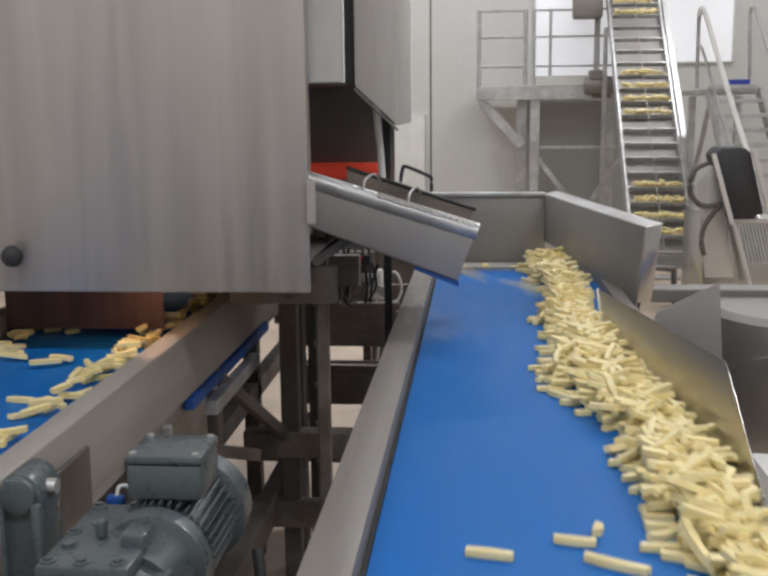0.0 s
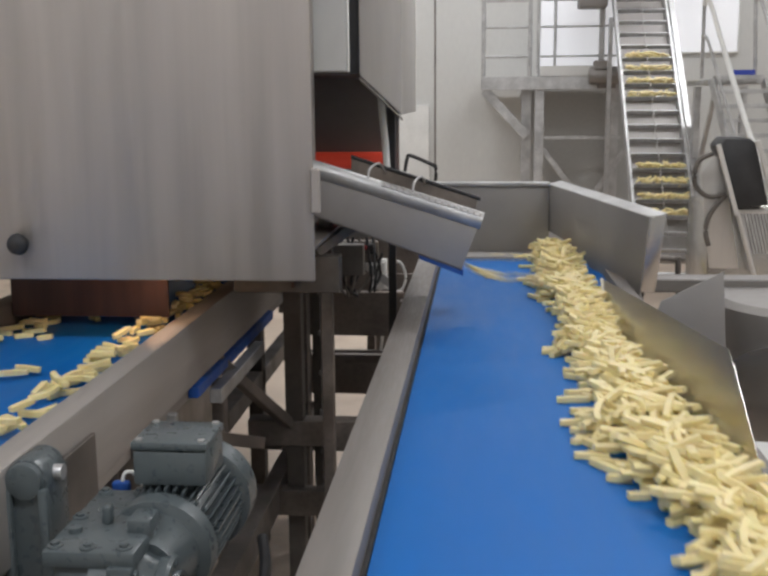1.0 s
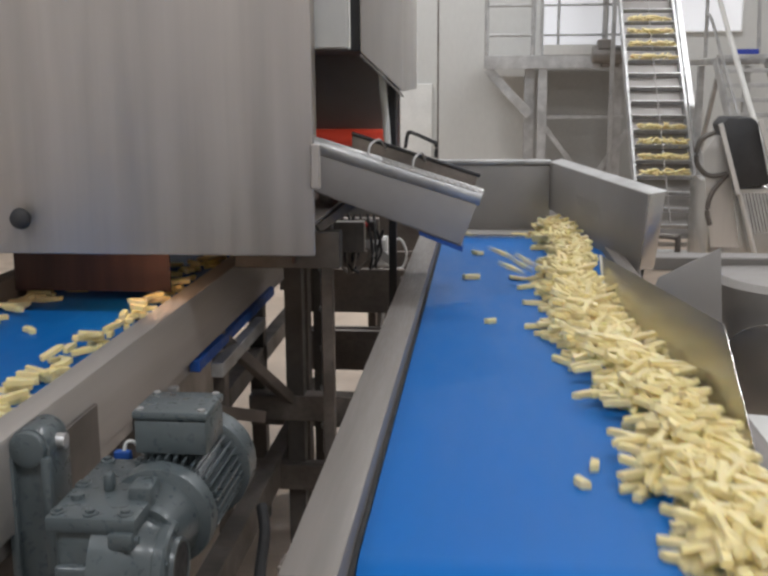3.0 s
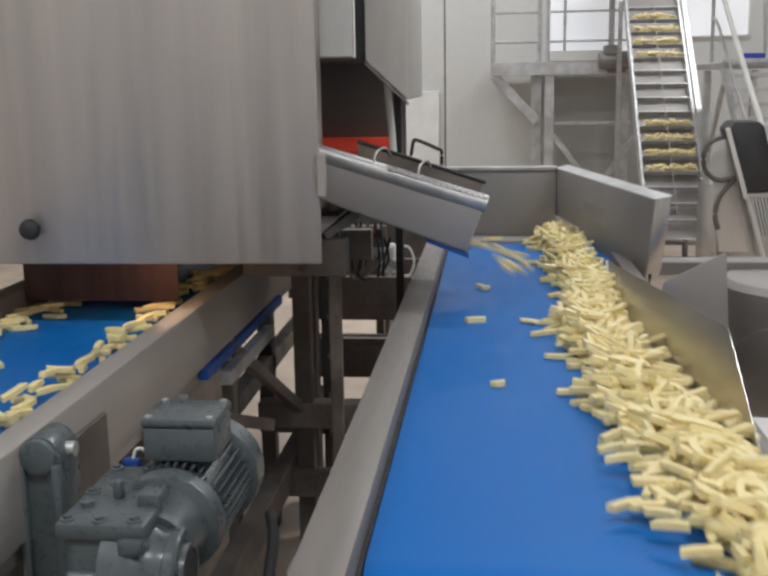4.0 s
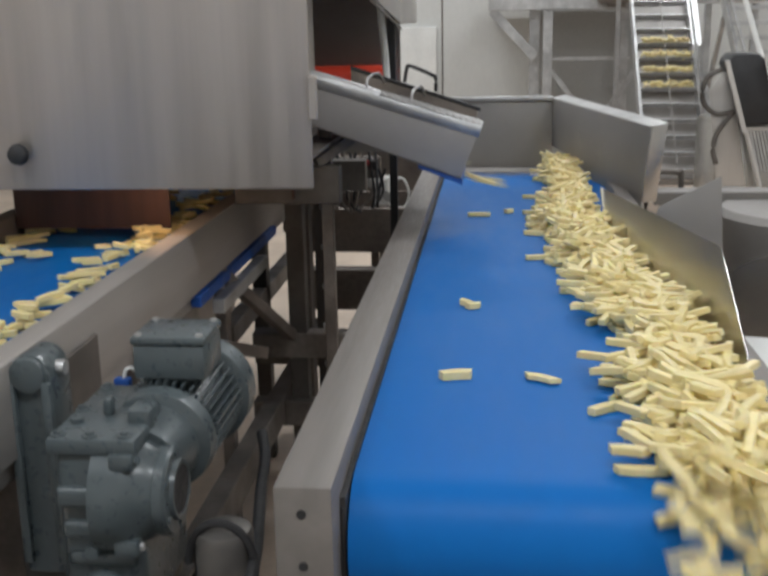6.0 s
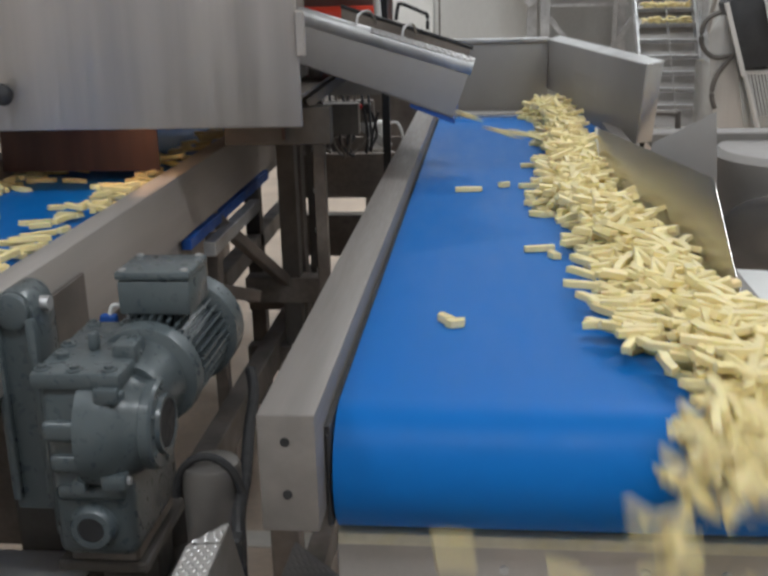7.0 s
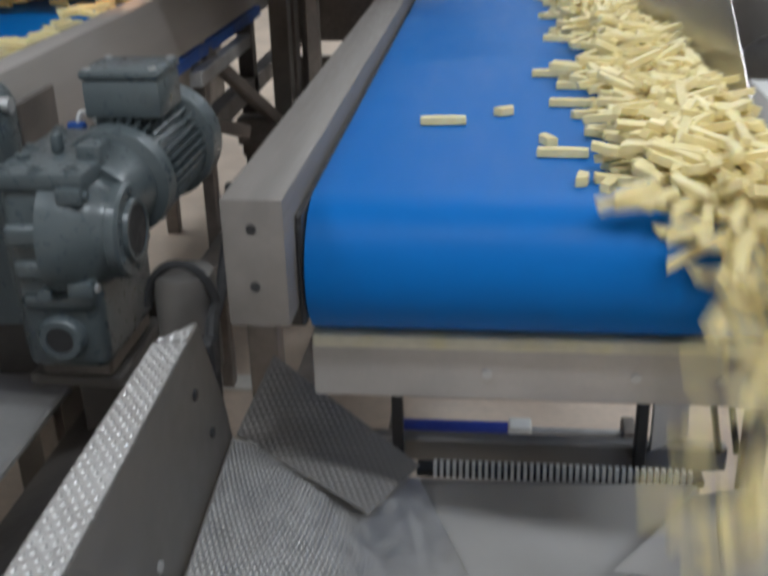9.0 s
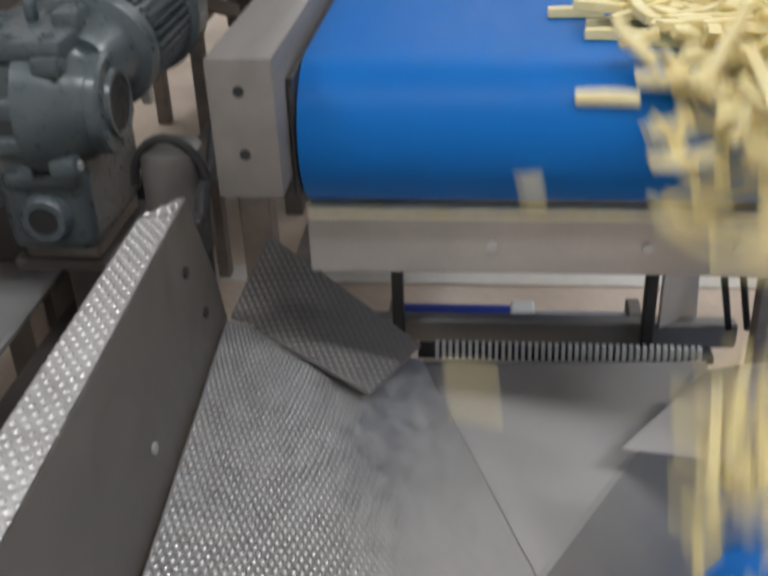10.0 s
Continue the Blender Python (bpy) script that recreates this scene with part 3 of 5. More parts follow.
# ---- machine frame between the conveyors ----
fr = thing("machine_frame", (-0.3, 1.9, 0), "dark grimy square-tube machine frame with added panels for shade", "frame")
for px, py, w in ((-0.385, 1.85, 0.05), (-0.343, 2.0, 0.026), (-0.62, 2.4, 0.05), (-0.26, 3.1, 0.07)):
    part("post", beam((px, py, 0), (px, py, 1.16), w, w), BLACK_SHADE if w < 0.06 else BROWN, fr)
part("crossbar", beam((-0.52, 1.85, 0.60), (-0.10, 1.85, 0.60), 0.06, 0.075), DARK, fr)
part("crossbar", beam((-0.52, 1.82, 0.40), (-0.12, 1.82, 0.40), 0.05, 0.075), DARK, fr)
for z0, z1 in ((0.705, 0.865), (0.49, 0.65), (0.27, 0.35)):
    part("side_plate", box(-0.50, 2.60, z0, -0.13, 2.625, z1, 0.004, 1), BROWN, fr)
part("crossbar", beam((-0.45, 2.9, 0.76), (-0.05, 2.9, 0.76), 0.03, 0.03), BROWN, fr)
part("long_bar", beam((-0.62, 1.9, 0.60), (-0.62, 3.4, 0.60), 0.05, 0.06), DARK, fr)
# headers near black: the shade under the cabinet is in their colour
part("header", beam((-0.46, 1.5, 1.12), (-0.20, 1.5, 1.12), 0.05, 0.09), BLACK_SHADE, fr)
part("header", beam((-0.46, 2.35, 1.02), (-0.24, 2.35, 1.02), 0.05, 0.10), BLACK_SHADE, fr)
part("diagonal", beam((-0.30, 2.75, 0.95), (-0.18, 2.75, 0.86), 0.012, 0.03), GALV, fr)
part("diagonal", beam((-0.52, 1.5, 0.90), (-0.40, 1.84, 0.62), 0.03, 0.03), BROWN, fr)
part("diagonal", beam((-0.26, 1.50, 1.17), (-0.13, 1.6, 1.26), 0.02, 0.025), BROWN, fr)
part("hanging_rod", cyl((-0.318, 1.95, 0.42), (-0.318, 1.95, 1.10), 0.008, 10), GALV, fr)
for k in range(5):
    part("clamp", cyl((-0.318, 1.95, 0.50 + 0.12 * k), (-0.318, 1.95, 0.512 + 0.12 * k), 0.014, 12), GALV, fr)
# added dark screen in place of the shade between the conveyors
part("shade_screen", box(-0.60, 3.55, 0.66, -0.10, 3.57, 1.15), BROWN, fr)
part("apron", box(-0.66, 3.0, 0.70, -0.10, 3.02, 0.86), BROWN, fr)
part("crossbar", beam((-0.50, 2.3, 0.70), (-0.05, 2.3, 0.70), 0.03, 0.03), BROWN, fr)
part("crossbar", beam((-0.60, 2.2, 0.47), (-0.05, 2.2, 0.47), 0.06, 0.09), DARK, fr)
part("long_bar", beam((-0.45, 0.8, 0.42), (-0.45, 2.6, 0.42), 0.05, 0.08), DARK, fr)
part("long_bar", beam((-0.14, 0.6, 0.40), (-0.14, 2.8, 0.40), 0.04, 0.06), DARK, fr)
# added dark panels that darken the space under the side conveyor
part("shade_panel", box(-0.98, 1.0, 0.25, -0.60, 1.02, 0.84), DARK, fr)
part("shade_panel", box(-1.0, 0.2, 0.20, -0.98, 3.4, 0.90), DARK, fr)
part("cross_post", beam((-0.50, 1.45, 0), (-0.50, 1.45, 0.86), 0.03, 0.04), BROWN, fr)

jb = thing("junction_box", (-0.235, 2.78, 0.84), "small white electrical junction box with a cable", "junction box")
part("case", box(-0.262, 2.76, 0.842, -0.205, 2.80, 0.955, 0.006, 2), WHITE, jb)
part("lid", box(-0.257, 2.752, 0.85, -0.210, 2.76, 0.948, 0.003, 1), WHITE, jb)
part("cable", tube(bow([(-0.23, 2.78, 0.842), (-0.225, 2.78, 0.78), (-0.235, 2.77, 0.72), (-0.225, 2.78, 0.66), (-0.24, 2.79, 0.56)], 6), 0.006, 8), WHITE, jb)
part("backing_post", beam((-0.27, 2.83, 0.0), (-0.27, 2.83, 1.0), 0.03, 0.05), BROWN, jb)

hs = thing("valve_cluster", (-0.3, 2.5, 0.95), "tangle of dark hoses and small valves", "valves")
random.seed(11)
for k in range(9):
    x, z = -0.40 + 0.022 * k, 0.93 + 0.05 * random.random()
    pts = [(x, 2.48, 1.08), (x + random.uniform(-.03, .03), 2.44, z), (x + random.uniform(-.03, .05), 2.46, z - 0.06), (x + random.uniform(-.02, .08), 2.50, z - 0.01), (x + 0.03, 2.50, 1.02)]
    part("hose", tube(bow(pts, 6), 0.005, 7), BLACK if k % 3 else DARK, hs)
for k in range(4):
    x, z = -0.38 + 0.045 * k, 0.99 + 0.03 * (k % 2)
    part("valve", box(x, 2.46, z, x + 0.028, 2.50, z + 0.035, 0.004, 1), BLACK if k % 2 else GALV, hs)
part("manifold", box(-0.41, 2.50, 0.985, -0.21, 2.53, 1.06, 0.004, 1), DARK, hs)
part("loop_cable", tube(bow([(-0.19, 2.70, 0.95), (-0.15, 2.70, 0.955), (-0.13, 2.70, 0.90), (-0.15, 2.70, 0.85), (-0.20, 2.70, 0.86)], 7), 0.005, 8), WHITE, hs)
part("red_cap", cyl((-0.25, 2.44, 1.045), (-0.25, 2.455, 1.045), 0.008, 10), mat("red_plastic", (0.5, 0.02, 0.02), 0.4), hs, "small red cap")

# ---- gear motor ----
gm = thing("gear_motor", (-0.36, 0.3, 0.64), "grey-green enamelled gear motor with a terminal box", "gear motor")
gb = box(-0.402, 0.218, 0.715, -0.288, 0.418, 0.968, 0.018, 3)
housing = part("gear_housing", gb, PAINT, gm)
part("housing_cover", box(-0.408, 0.212, 0.962, -0.286, 0.424, 0.986, 0.007, 2), PAINT, housing)
for k, (rz, rh) in enumerate(((0.905, 0.030), (0.858, 0.026), (0.815, 0.022))):
    part("housing_rib", box(-0.398 + 0.004 * k, 0.206 + 0.003 * k, rz - rh / 2, -0.296, 0.222, rz + rh / 2, 0.008, 3), PAINT, housing)
for k in range(3):
    part("side_rib", box(-0.411, 0.24 + 0.058 * k, 0.735, -0.398, 0.256 + 0.058 * k, 0.955, 0.005, 2), PAINT, housing)
# output boss: a swelling shoulder that narrows to the bored flange
part("boss", lathe([(0, 0.088), (0.022, 0.087), (0.042, 0.081), (0.058, 0.070), (0.070, 0.063), (0.078, 0.061)], (-0.346, 0.270, 0.895), (1, 0, 0), 36), PAINT, housing)
part("flange", lathe([(0, 0.060), (0.002, 0.0625), (0.014, 0.0625), (0.018, 0.059), (0.018, 0.042), (0.024, 0.040), (0.024, 0.034), (0.004, 0.033)], (-0.270, 0.268, 0.895), (1, 0, 0), 36), PAINT, housing)
part("bore", cyl((-0.290, 0.268, 0.895), (-0.2475, 0.268, 0.895), 0.0335, 28), BLACK, housing)
for k in range(6):
    a = math.pi / 6 + k * math.pi / 3
    part("flange_bolt", bolt((-0.2525, 0.268 + 0.051 * math.cos(a), 0.895 + 0.051 * math.sin(a)), (1, 0, 0), 0.0048, 0.003), PAINT, housing)
for a in (0.35, 1.35, 2.3, 3.9):
    y, z = 0.270 + 0.083 * math.cos(a), 0.895 + 0.083 * math.sin(a)
    part("boss_lug", box(-0.322, y - 0.012, z - 0.012, -0.288, y + 0.012, z + 0.012, 0.005, 2), PAINT, housing)
    part("lug_bolt", bolt((-0.2885, y, z), (1, 0, 0), 0.006, 0.005), GALV if a > 3 else PAINT, housing)
part("shoulder_block", box(-0.318, 0.272, 0.972, -0.284, 0.318, 1.004, 0.007, 2), PAINT, housing)
for bx, by in ((-0.394, 0.228), (-0.396, 0.318), (-0.394, 0.408), (-0.345, 0.412), (-0.300, 0.408), (-0.304, 0.228), (-0.350, 0.226)):
    part("cover_boss", cyl((bx, by, 0.984), (bx, by, 0.9885), 0.0105, 16, bev=0.0015), PAINT, housing)
    part("cover_bolt", bolt((bx, by, 0.988), (0, 0, 1), 0.006, 0.004), PAINT, housing)
part("lifting_eye", box(-0.359, 0.294, 0.985, -0.345, 0.314, 1.012, 0.006, 2), PAINT, housing)
part("breather", cyl((-0.385, 0.272, 0.985), (-0.385, 0.272, 0.993), 0.009, 12), PAINT, housing)
part("vent_plug", cyl((-0.338, 0.352, 0.985), (-0.338, 0.352, 0.994), 0.008, 8), PAINT, housing)
part("drain_plug", cyl((-0.352, 0.198, 0.832), (-0.352, 0.22, 0.832), 0.010, 6), PAINT, housing)
part("port_boss", lathe([(0, 0.034), (0.012, 0.031), (0.016, 0.027), (0.016, 0.0185), (0.006, 0.018)], (-0.345, 0.220, 0.765), (0, -1, 0), 28), PAINT, housing)
part("side_port", cyl((-0.345, 0.2055, 0.765), (-0.345, 0.218, 0.765), 0.018, 20), BLACK, housing)
part("connector", box(-0.400, 0.444, 0.968, -0.374, 0.460, 0.986, 0.004, 2), BELT_DK, gm, "small blue plug")
part("connector_lead", tube(bow([(-0.385, 0.452, 0.985), (-0.381, 0.455, 0.998), (-0.370, 0.46, 0.996), (-0.362, 0.47, 0.975)], 5), 0.003, 8), WHITE, gm)
# motor: axis runs away from the housing
MX, MZ = -0.293, 0.936
part("adapter", lathe([(0, 0.046), (0.030, 0.052), (0.055, 0.060), (0.060, 0.074), (0.072, 0.076), (0.084, 0.076), (0.088, 0.062)], (MX - 0.004, 0.272, MZ - 0.006), (0.04, 1, 0.06), 32), PAINT, gm)
part("box_neck", box(-0.335, 0.392, 0.975, -0.26, 0.455, 1.0145, 0.006, 1), PAINT, gm)
mb = part("motor_body", cyl((MX, 0.355, MZ), (MX, 0.535, MZ), 0.058, 32), PAINT, gm)
for k in range(36):
    a = 2 * math.pi * k / 36
    c, s = math.cos(a), math.sin(a)
    fin = box(0.056, 0.364, -0.0016, 0.074, 0.530, 0.0016)
    fin.transform(Matrix.Translation((MX, 0, MZ)) @ Matrix.Rotation(-a, 4, "Y"))
    part("cooling_fin", fin, PAINT, mb)
part("fan_cover", lathe([(0, 0.078), (0.004, 0.084), (0.050, 0.084), (0.064, 0.074), (0.068, 0.06), (0.068, 0.0001)], (MX, 0.512, MZ), (0, 1, 0), 36), PAINT, gm)
tb = part("terminal_box", box(-0.341, 0.376, 1.010, -0.236, 0.472, 1.061, 0.005, 2), PAINT, gm)
part("lid", box(-0.343, 0.374, 1.0615, -0.234, 0.474, 1.074, 0.004, 2), PAINT, tb)
for bx, by in ((-0.333, 0.384), (-0.333, 0.464), (-0.244, 0.384), (-0.244, 0.464)):
    part("lid_screw", cyl((bx, by, 1.0735), (bx, by, 1.0765), 0.0055, 10), GALV, tb)
part("motor_foot", box(-0.40, 0.25, 0.69, -0.30, 0.41, 0.717, 0.004, 1), DARK, gm)
part("power_cable", tube(bow([(-0.20, 0.55, 0.86), (-0.185, 0.5, 0.84), (-0.175, 0.42, 0.82), (-0.155, 0.3, 0.80), (-0.14, 0.2, 0.80), (-0.132, 0.16, 0.77), (-0.130, 0.15, 0.70), (-0.135, 0.16, 0.55)], 8), 0.009, 10), BLACK, gm)

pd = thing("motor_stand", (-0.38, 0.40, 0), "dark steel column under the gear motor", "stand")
part("column", beam((-0.36, 0.40, 0), (-0.36, 0.40, 0.672), 0.09, 0.07), BLACK_SHADE, pd)
part("top_plate", box(-0.42, 0.25, 0.672, -0.29, 0.44, 0.689, 0.003, 1), BLACK_SHADE, pd)
# added panel that hides the lit floor, for the shade under the gearbox
part("back_panel", box(-0.60, 0.492, 0.0, -0.27, 0.505, 0.70, 0.003, 1), BLACK_SHADE, pd)
slab = thing("drip_tray", (-0.68, -0.2, 0.55), "flat pale grey drip tray beside the gear motor", "drip tray")
part("tray_plate", box(-0.90, -0.95, 0.545, -0.462, 0.485, 0.560, 0.004, 1), PALE_STEEL, slab)
for lx, ly in ((-0.86, -0.9), (-0.50, -0.9), (-0.86, 0.44), (-0.50, 0.44)):
    part("leg", beam((lx, ly, 0), (lx, ly, 0.545), 0.03, 0.03), DARK, slab)

g2 = thing("torque_arm_gearbox", (-0.478, 0.37, 0.72), "rounded grey-green gearbox arm mounted on the side rail", "gearbox")
prof = [(-0.034, 0.72), (0.034, 0.72), (0.029, 1.03)] + [(0.029 * math.cos(a), 1.03 + 0.029 * math.sin(a)) for a in [math.pi * k / 10 for k in range(1, 10)]] + [(-0.029, 1.03)]
gbm = sheet([(-0.478 + u, 0.335, z) for u, z in prof], 0.07, bev=0.006)
part("housing", gbm, PAINT, g2)
part("rim_rib", box(-0.511, 0.324, 0.74, -0.497, 0.337, 1.020, 0.004, 2), PAINT, g2)
part("rim_rib", box(-0.459, 0.324, 0.74, -0.445, 0.337, 1.020, 0.004, 2), PAINT, g2)
part("head_plate", cyl((-0.478, 0.325, 1.030), (-0.478, 0.337, 1.030), 0.026, 24, bev=0.003), PAINT, g2)
part("shaft", cyl((-0.524, 0.37, 1.030), (-0.438, 0.37, 1.030), 0.011, 14), GALV, g2)

# ---- cylinder with a black strap beside the end of the belt ----
st = thing("air_filter", (-0.175, 0.24, 0.6), "grey round filter bowl with a black strap", "filter")
part("bowl", cyl((-0.190, 0.26, 0.70), (-0.190, 0.26, 0.845), 0.040, 28, bev=0.010), GUARDM, st)
part("strap", tube([(-0.190 + 0.045 * math.cos(a), 0.240, 0.800 + 0.060 * math.sin(a)) for a in [math.pi * k / 14 for k in range(15)]], 0.006, 8), BLACK, st)
part("stem", cyl((-0.190, 0.26, 0.0), (-0.190, 0.26, 0.70), 0.02, 16), DARK, st)
part("switch", box(-0.132, 0.10, 0.775, -0.112, 0.125, 0.82, 0.003, 1), BLACK, st)

# ---- dimpled guard plate and catch tray below the belt end ----
gd = thing("guard_plate", (-0.115, -0.2, 0.8), "folded steel guard plate with a dimpled top flange", "guard plate")
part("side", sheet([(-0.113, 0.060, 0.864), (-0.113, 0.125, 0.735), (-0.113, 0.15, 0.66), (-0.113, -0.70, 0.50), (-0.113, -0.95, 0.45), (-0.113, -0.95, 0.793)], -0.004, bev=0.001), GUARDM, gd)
part("top_flange", dimpled([(-0.114, -0.95, 0.797), (-0.114, 0.020, 0.864), (-0.152, 0.020, 0.861), (-0.152, -0.95, 0.828)], 0.0074, 0.0026, 0.003, 7), DIMPLE_F, gd, "dimpled bright flange")
part("top_flange", dimpled([(-0.114, 0.021, 0.864), (-0.114, 0.060, 0.866), (-0.120, 0.058, 0.864), (-0.152, 0.021, 0.861)], 0.0074, 0.0026, 0.003, 7), DIMPLE_F, gd)
# outer side and added skirts carry the shade beside the guard in their colour
part("outer_side", sheet([(-0.154, -0.95, 0.825), (-0.158, -0.95, 0.66), (-0.158, 0.10, 0.66), (-0.154, 0.02, 0.858)], -0.003), BLACK_SHADE, gd)
part("shade_skirt_end", sheet([(-0.24, 0.11, 0.616), (-0.455, 0.222, 0.50), (-0.455, 0.484, 0.50), (-0.24, 0.484, 0.616)], 0.003), BLACK_SHADE, gd)
part("skirt", sheet([(-0.158, -0.95, 0.66), (-0.455, -0.95, 0.50), (-0.455, 0.22, 0.50), (-0.158, 0.10, 0.66)], 0.003), BLACK_SHADE, gd, "dark sloping skirt standing in for the shaded gap to the floor")
for by, bz in ((0.02, 0.80), (0.065, 0.725), (-0.14, 0.70)):
    part("slot", cyl((-0.1125, by, bz), (-0.1095, by, bz), 0.006, 10), BLACK if by > 0.01 else GALV, gd)
part("stand", beam((-0.14, -0.4, 0), (-0.14, -0.4, 0.50), 0.04, 0.04), DARK, gd)

tr = thing("catch_tray", (0.1, 0.2, 0.4), "dimpled stainless catch tray under the belt end", "tray")
T1, T2 = Vector((-0.108, 0.127, 0.678)), Vector((-0.108, -0.70, 0.551))
T3 = Vector((0.114, 0.205, 0.577))
T4 = Vector((0.50, -0.36, 0.150))
part("slope", dimpled([T2, T4, T3, T1], 0.0082, 0.0022, 0.003, 5, 1.0), DIMPLE, tr, "dimpled sloping plate")
part("upstand", dimpled([Vector((-0.106, 0.140, 0.676)), Vector((0.061, 0.092, 0.603)), Vector((0.114, 0.208, 0.597)), Vector((-0.082, 0.265, 0.722))], 0.0060, 0.0011, 0.003, 6), PLATE_DULL, tr, "dimpled upstand plate")
part("front_wall", sheet([(0.100, 0.30, 0.513), (0.486, 0.30, 0.522), (0.52, 0.18, 0.25), (0.262, 0.0, 0.408), (0.117, 0.212, 0.564)], 0.003), TRAYM, tr)
part("front_wall", sheet([(0.262, 0.0, 0.408), (0.52, 0.18, 0.25), (0.60, 0.0, 0.17), (0.507, -0.36, 0.138)], 0.003), TRAYM, tr)
comb = bmesh.new()
for k in range(40):
    x = 0.125 + 0.009 * k
    box(x, 0.303, 0.514, x + 0.0045, 0.316, 0.536, 0, 1, comb)
part("comb_edge", comb, WHITE, tr, "toothed bright edge strip")
part("rear_ledge", box(0.10, 0.317, 0.505, 0.50, 0.345, 0.515), BLACK, tr)
part("side_wing", sheet([(0.357, 0.12, 0.512), (0.62, 0.10, 0.50), (0.62, 0.21, 0.60), (0.464, 0.20, 0.574)], 0.003, bev=0.0008), CHUTE, tr)
for lx, ly in ((0.02, 0.42), (0.50, 0.42)):
    part("leg", beam((lx, ly, 0), (lx, ly, 0.49), 0.03, 0.03), BROWN, tr)

# rods and blue cylinder behind the tray
ac = thing("air_cylinder", (0.2, 0.5, 0.55), "blue pneumatic cylinder on a steel cross rod", "air cylinder")
part("barrel", cyl((0.03, 0.80, 0.29), (0.235, 0.80, 0.29), 0.016, 20), BLUEPL, ac)
part("rod", box(0.236, 0.78, 0.272, 0.28, 0.82, 0.308, 0.003, 1), WHITE, ac)
part("end_block", box(0.008, 0.77, 0.0, 0.032, 0.83, 0.312, 0.003, 1), DARK, ac)
part("end_block", box(0.45, 0.77, 0.0, 0.475, 0.83, 0.312, 0.003, 1), DARK, ac)
part("rod", cyl((0.28, 0.80, 0.29), (0.46, 0.80, 0.29), 0.008, 12), GALV, ac)
part("cross_channel", box(0.0, 0.37, 0.497, 0.54, 0.395, 0.535, 0.003, 1), PLATE_DULL, ac)
part("upright", beam((0.07, 0.36, 0.50), (0.07, 0.36, 0.80), 0.016, 0.016), BLACK, ac)
part("upright", beam((0.415, 0.36, 0.50), (0.415, 0.36, 0.84), 0.016, 0.02), BLACK, ac)
part("side_plate", sheet([(0.428, 0.36, 0.537), (0.428, 0.36, 0.74), (0.475, 0.40, 0.74), (0.49, 0.42, 0.52)], 0.004), PALE_STEEL, ac)
for dx in (0.505, 0.53):
    part("hose", tube(bow([(dx, 0.38, 0.74), (dx + 0.004, 0.38, 0.64), (dx + 0.022, 0.37, 0.53)], 5), 0.005, 8), BLACK, ac)

# lower cross belt that takes the fries away
lb = thing("lower_conveyor", (1.5, 0, 0), "low cross conveyor with a blue belt", "conveyor")
part("belt", box(0.40, -0.30, 0.272, 4.9, 0.36, 0.28, 0.003, 1), BELT, lb, "blue cross belt")
part("side_rail", box(0.40, -0.34, 0.18, 4.9, -0.305, 0.33, 0.003, 1), STEEL_H, lb)
part("side_rail", box(0.40, 0.365, 0.18, 4.9, 0.40, 0.33, 0.003, 1), STEEL_H, lb)
for lx in (0.5, 2.5, 4.6):
    for ly in (-0.32, 0.38):
        part("leg", beam((lx, ly, 0), (lx, ly, 0.18), 0.03, 0.03), BROWN, lb)
part("bed", box(0.42, -0.30, 0.20, 4.9, 0.36, 0.27), DARK, lb)

# ---- far end of the hall ----
PY = 9.4
pf = thing("platform", (0.9, PY, 0), "raised galvanised steel platform with a railing", "platform")
PZ = 1.70
part("deck", box(0.13, PY, PZ - 0.03, 1.55, 10.1, PZ, 0.004, 1), GALV, pf)
part("edge_beam", box(0.13, PY - 0.04, PZ - 0.10, 1.55, PY, PZ + 0.03, 0.004, 1), GALV, pf)
part("post", beam((0.70, PY + 0.03, 0), (0.70, PY + 0.03, PZ - 0.03), 0.09, 0.09), GALV, pf)
part("post", beam((1.50, PY + 0.6, 0), (1.50, PY + 0.6, PZ - 0.03), 0.08, 0.08), GALV, pf)
part("brace", beam((0.16, PY + 0.02, PZ - 0.10), (0.58, PY + 0.02, 1.15), 0.05, 0.09), GALV, pf)
part("inner_post", beam((0.58, PY + 0.2, 0), (0.58, PY + 0.2, PZ - 0.1), 0.10, 0.07), GALV, pf)
part("brace", beam((0.74, PY + 0.03, 1.02), (1.05, PY + 0.03, 0.62), 0.03, 0.05), GALV, pf)
part("crossbar", beam((0.74, PY + 0.1, 1.13), (1.50, PY + 0.1, 1.13), 0.03, 0.03), GALV, pf)
part("brace", beam((1.28, PY + 0.1, 0.60), (1.55, PY + 0.1, 1.0), 0.03, 0.05), GALV, pf)
for px in (0.15, 0.60, 0.68, 0.84, 1.30):
    part("rail_post", cyl((px, PY, PZ), (px, PY, PZ + 0.76), 0.02 if px < 0.65 else 0.015, 12), GALV, pf)
for z in (PZ + 0.22, PZ + 0.50, PZ + 0.75):
    part("rail", cyl((0.15, PY, z), (0.60, PY, z), 0.014, 10), GALV, pf)
    part("rail", cyl((0.70, PY, z), (1.50, PY, z), 0.012, 10), GALV, pf)
part("toe_board", box(0.70, PY - 0.045, PZ + 0.03, 1.20, PY - 0.03, PZ + 0.13, 0.002, 1), WALL, pf)
fm = thing("hoist_motor", (1.3, 9.3, PZ), "dark drive motor hanging at the platform edge", "motor")
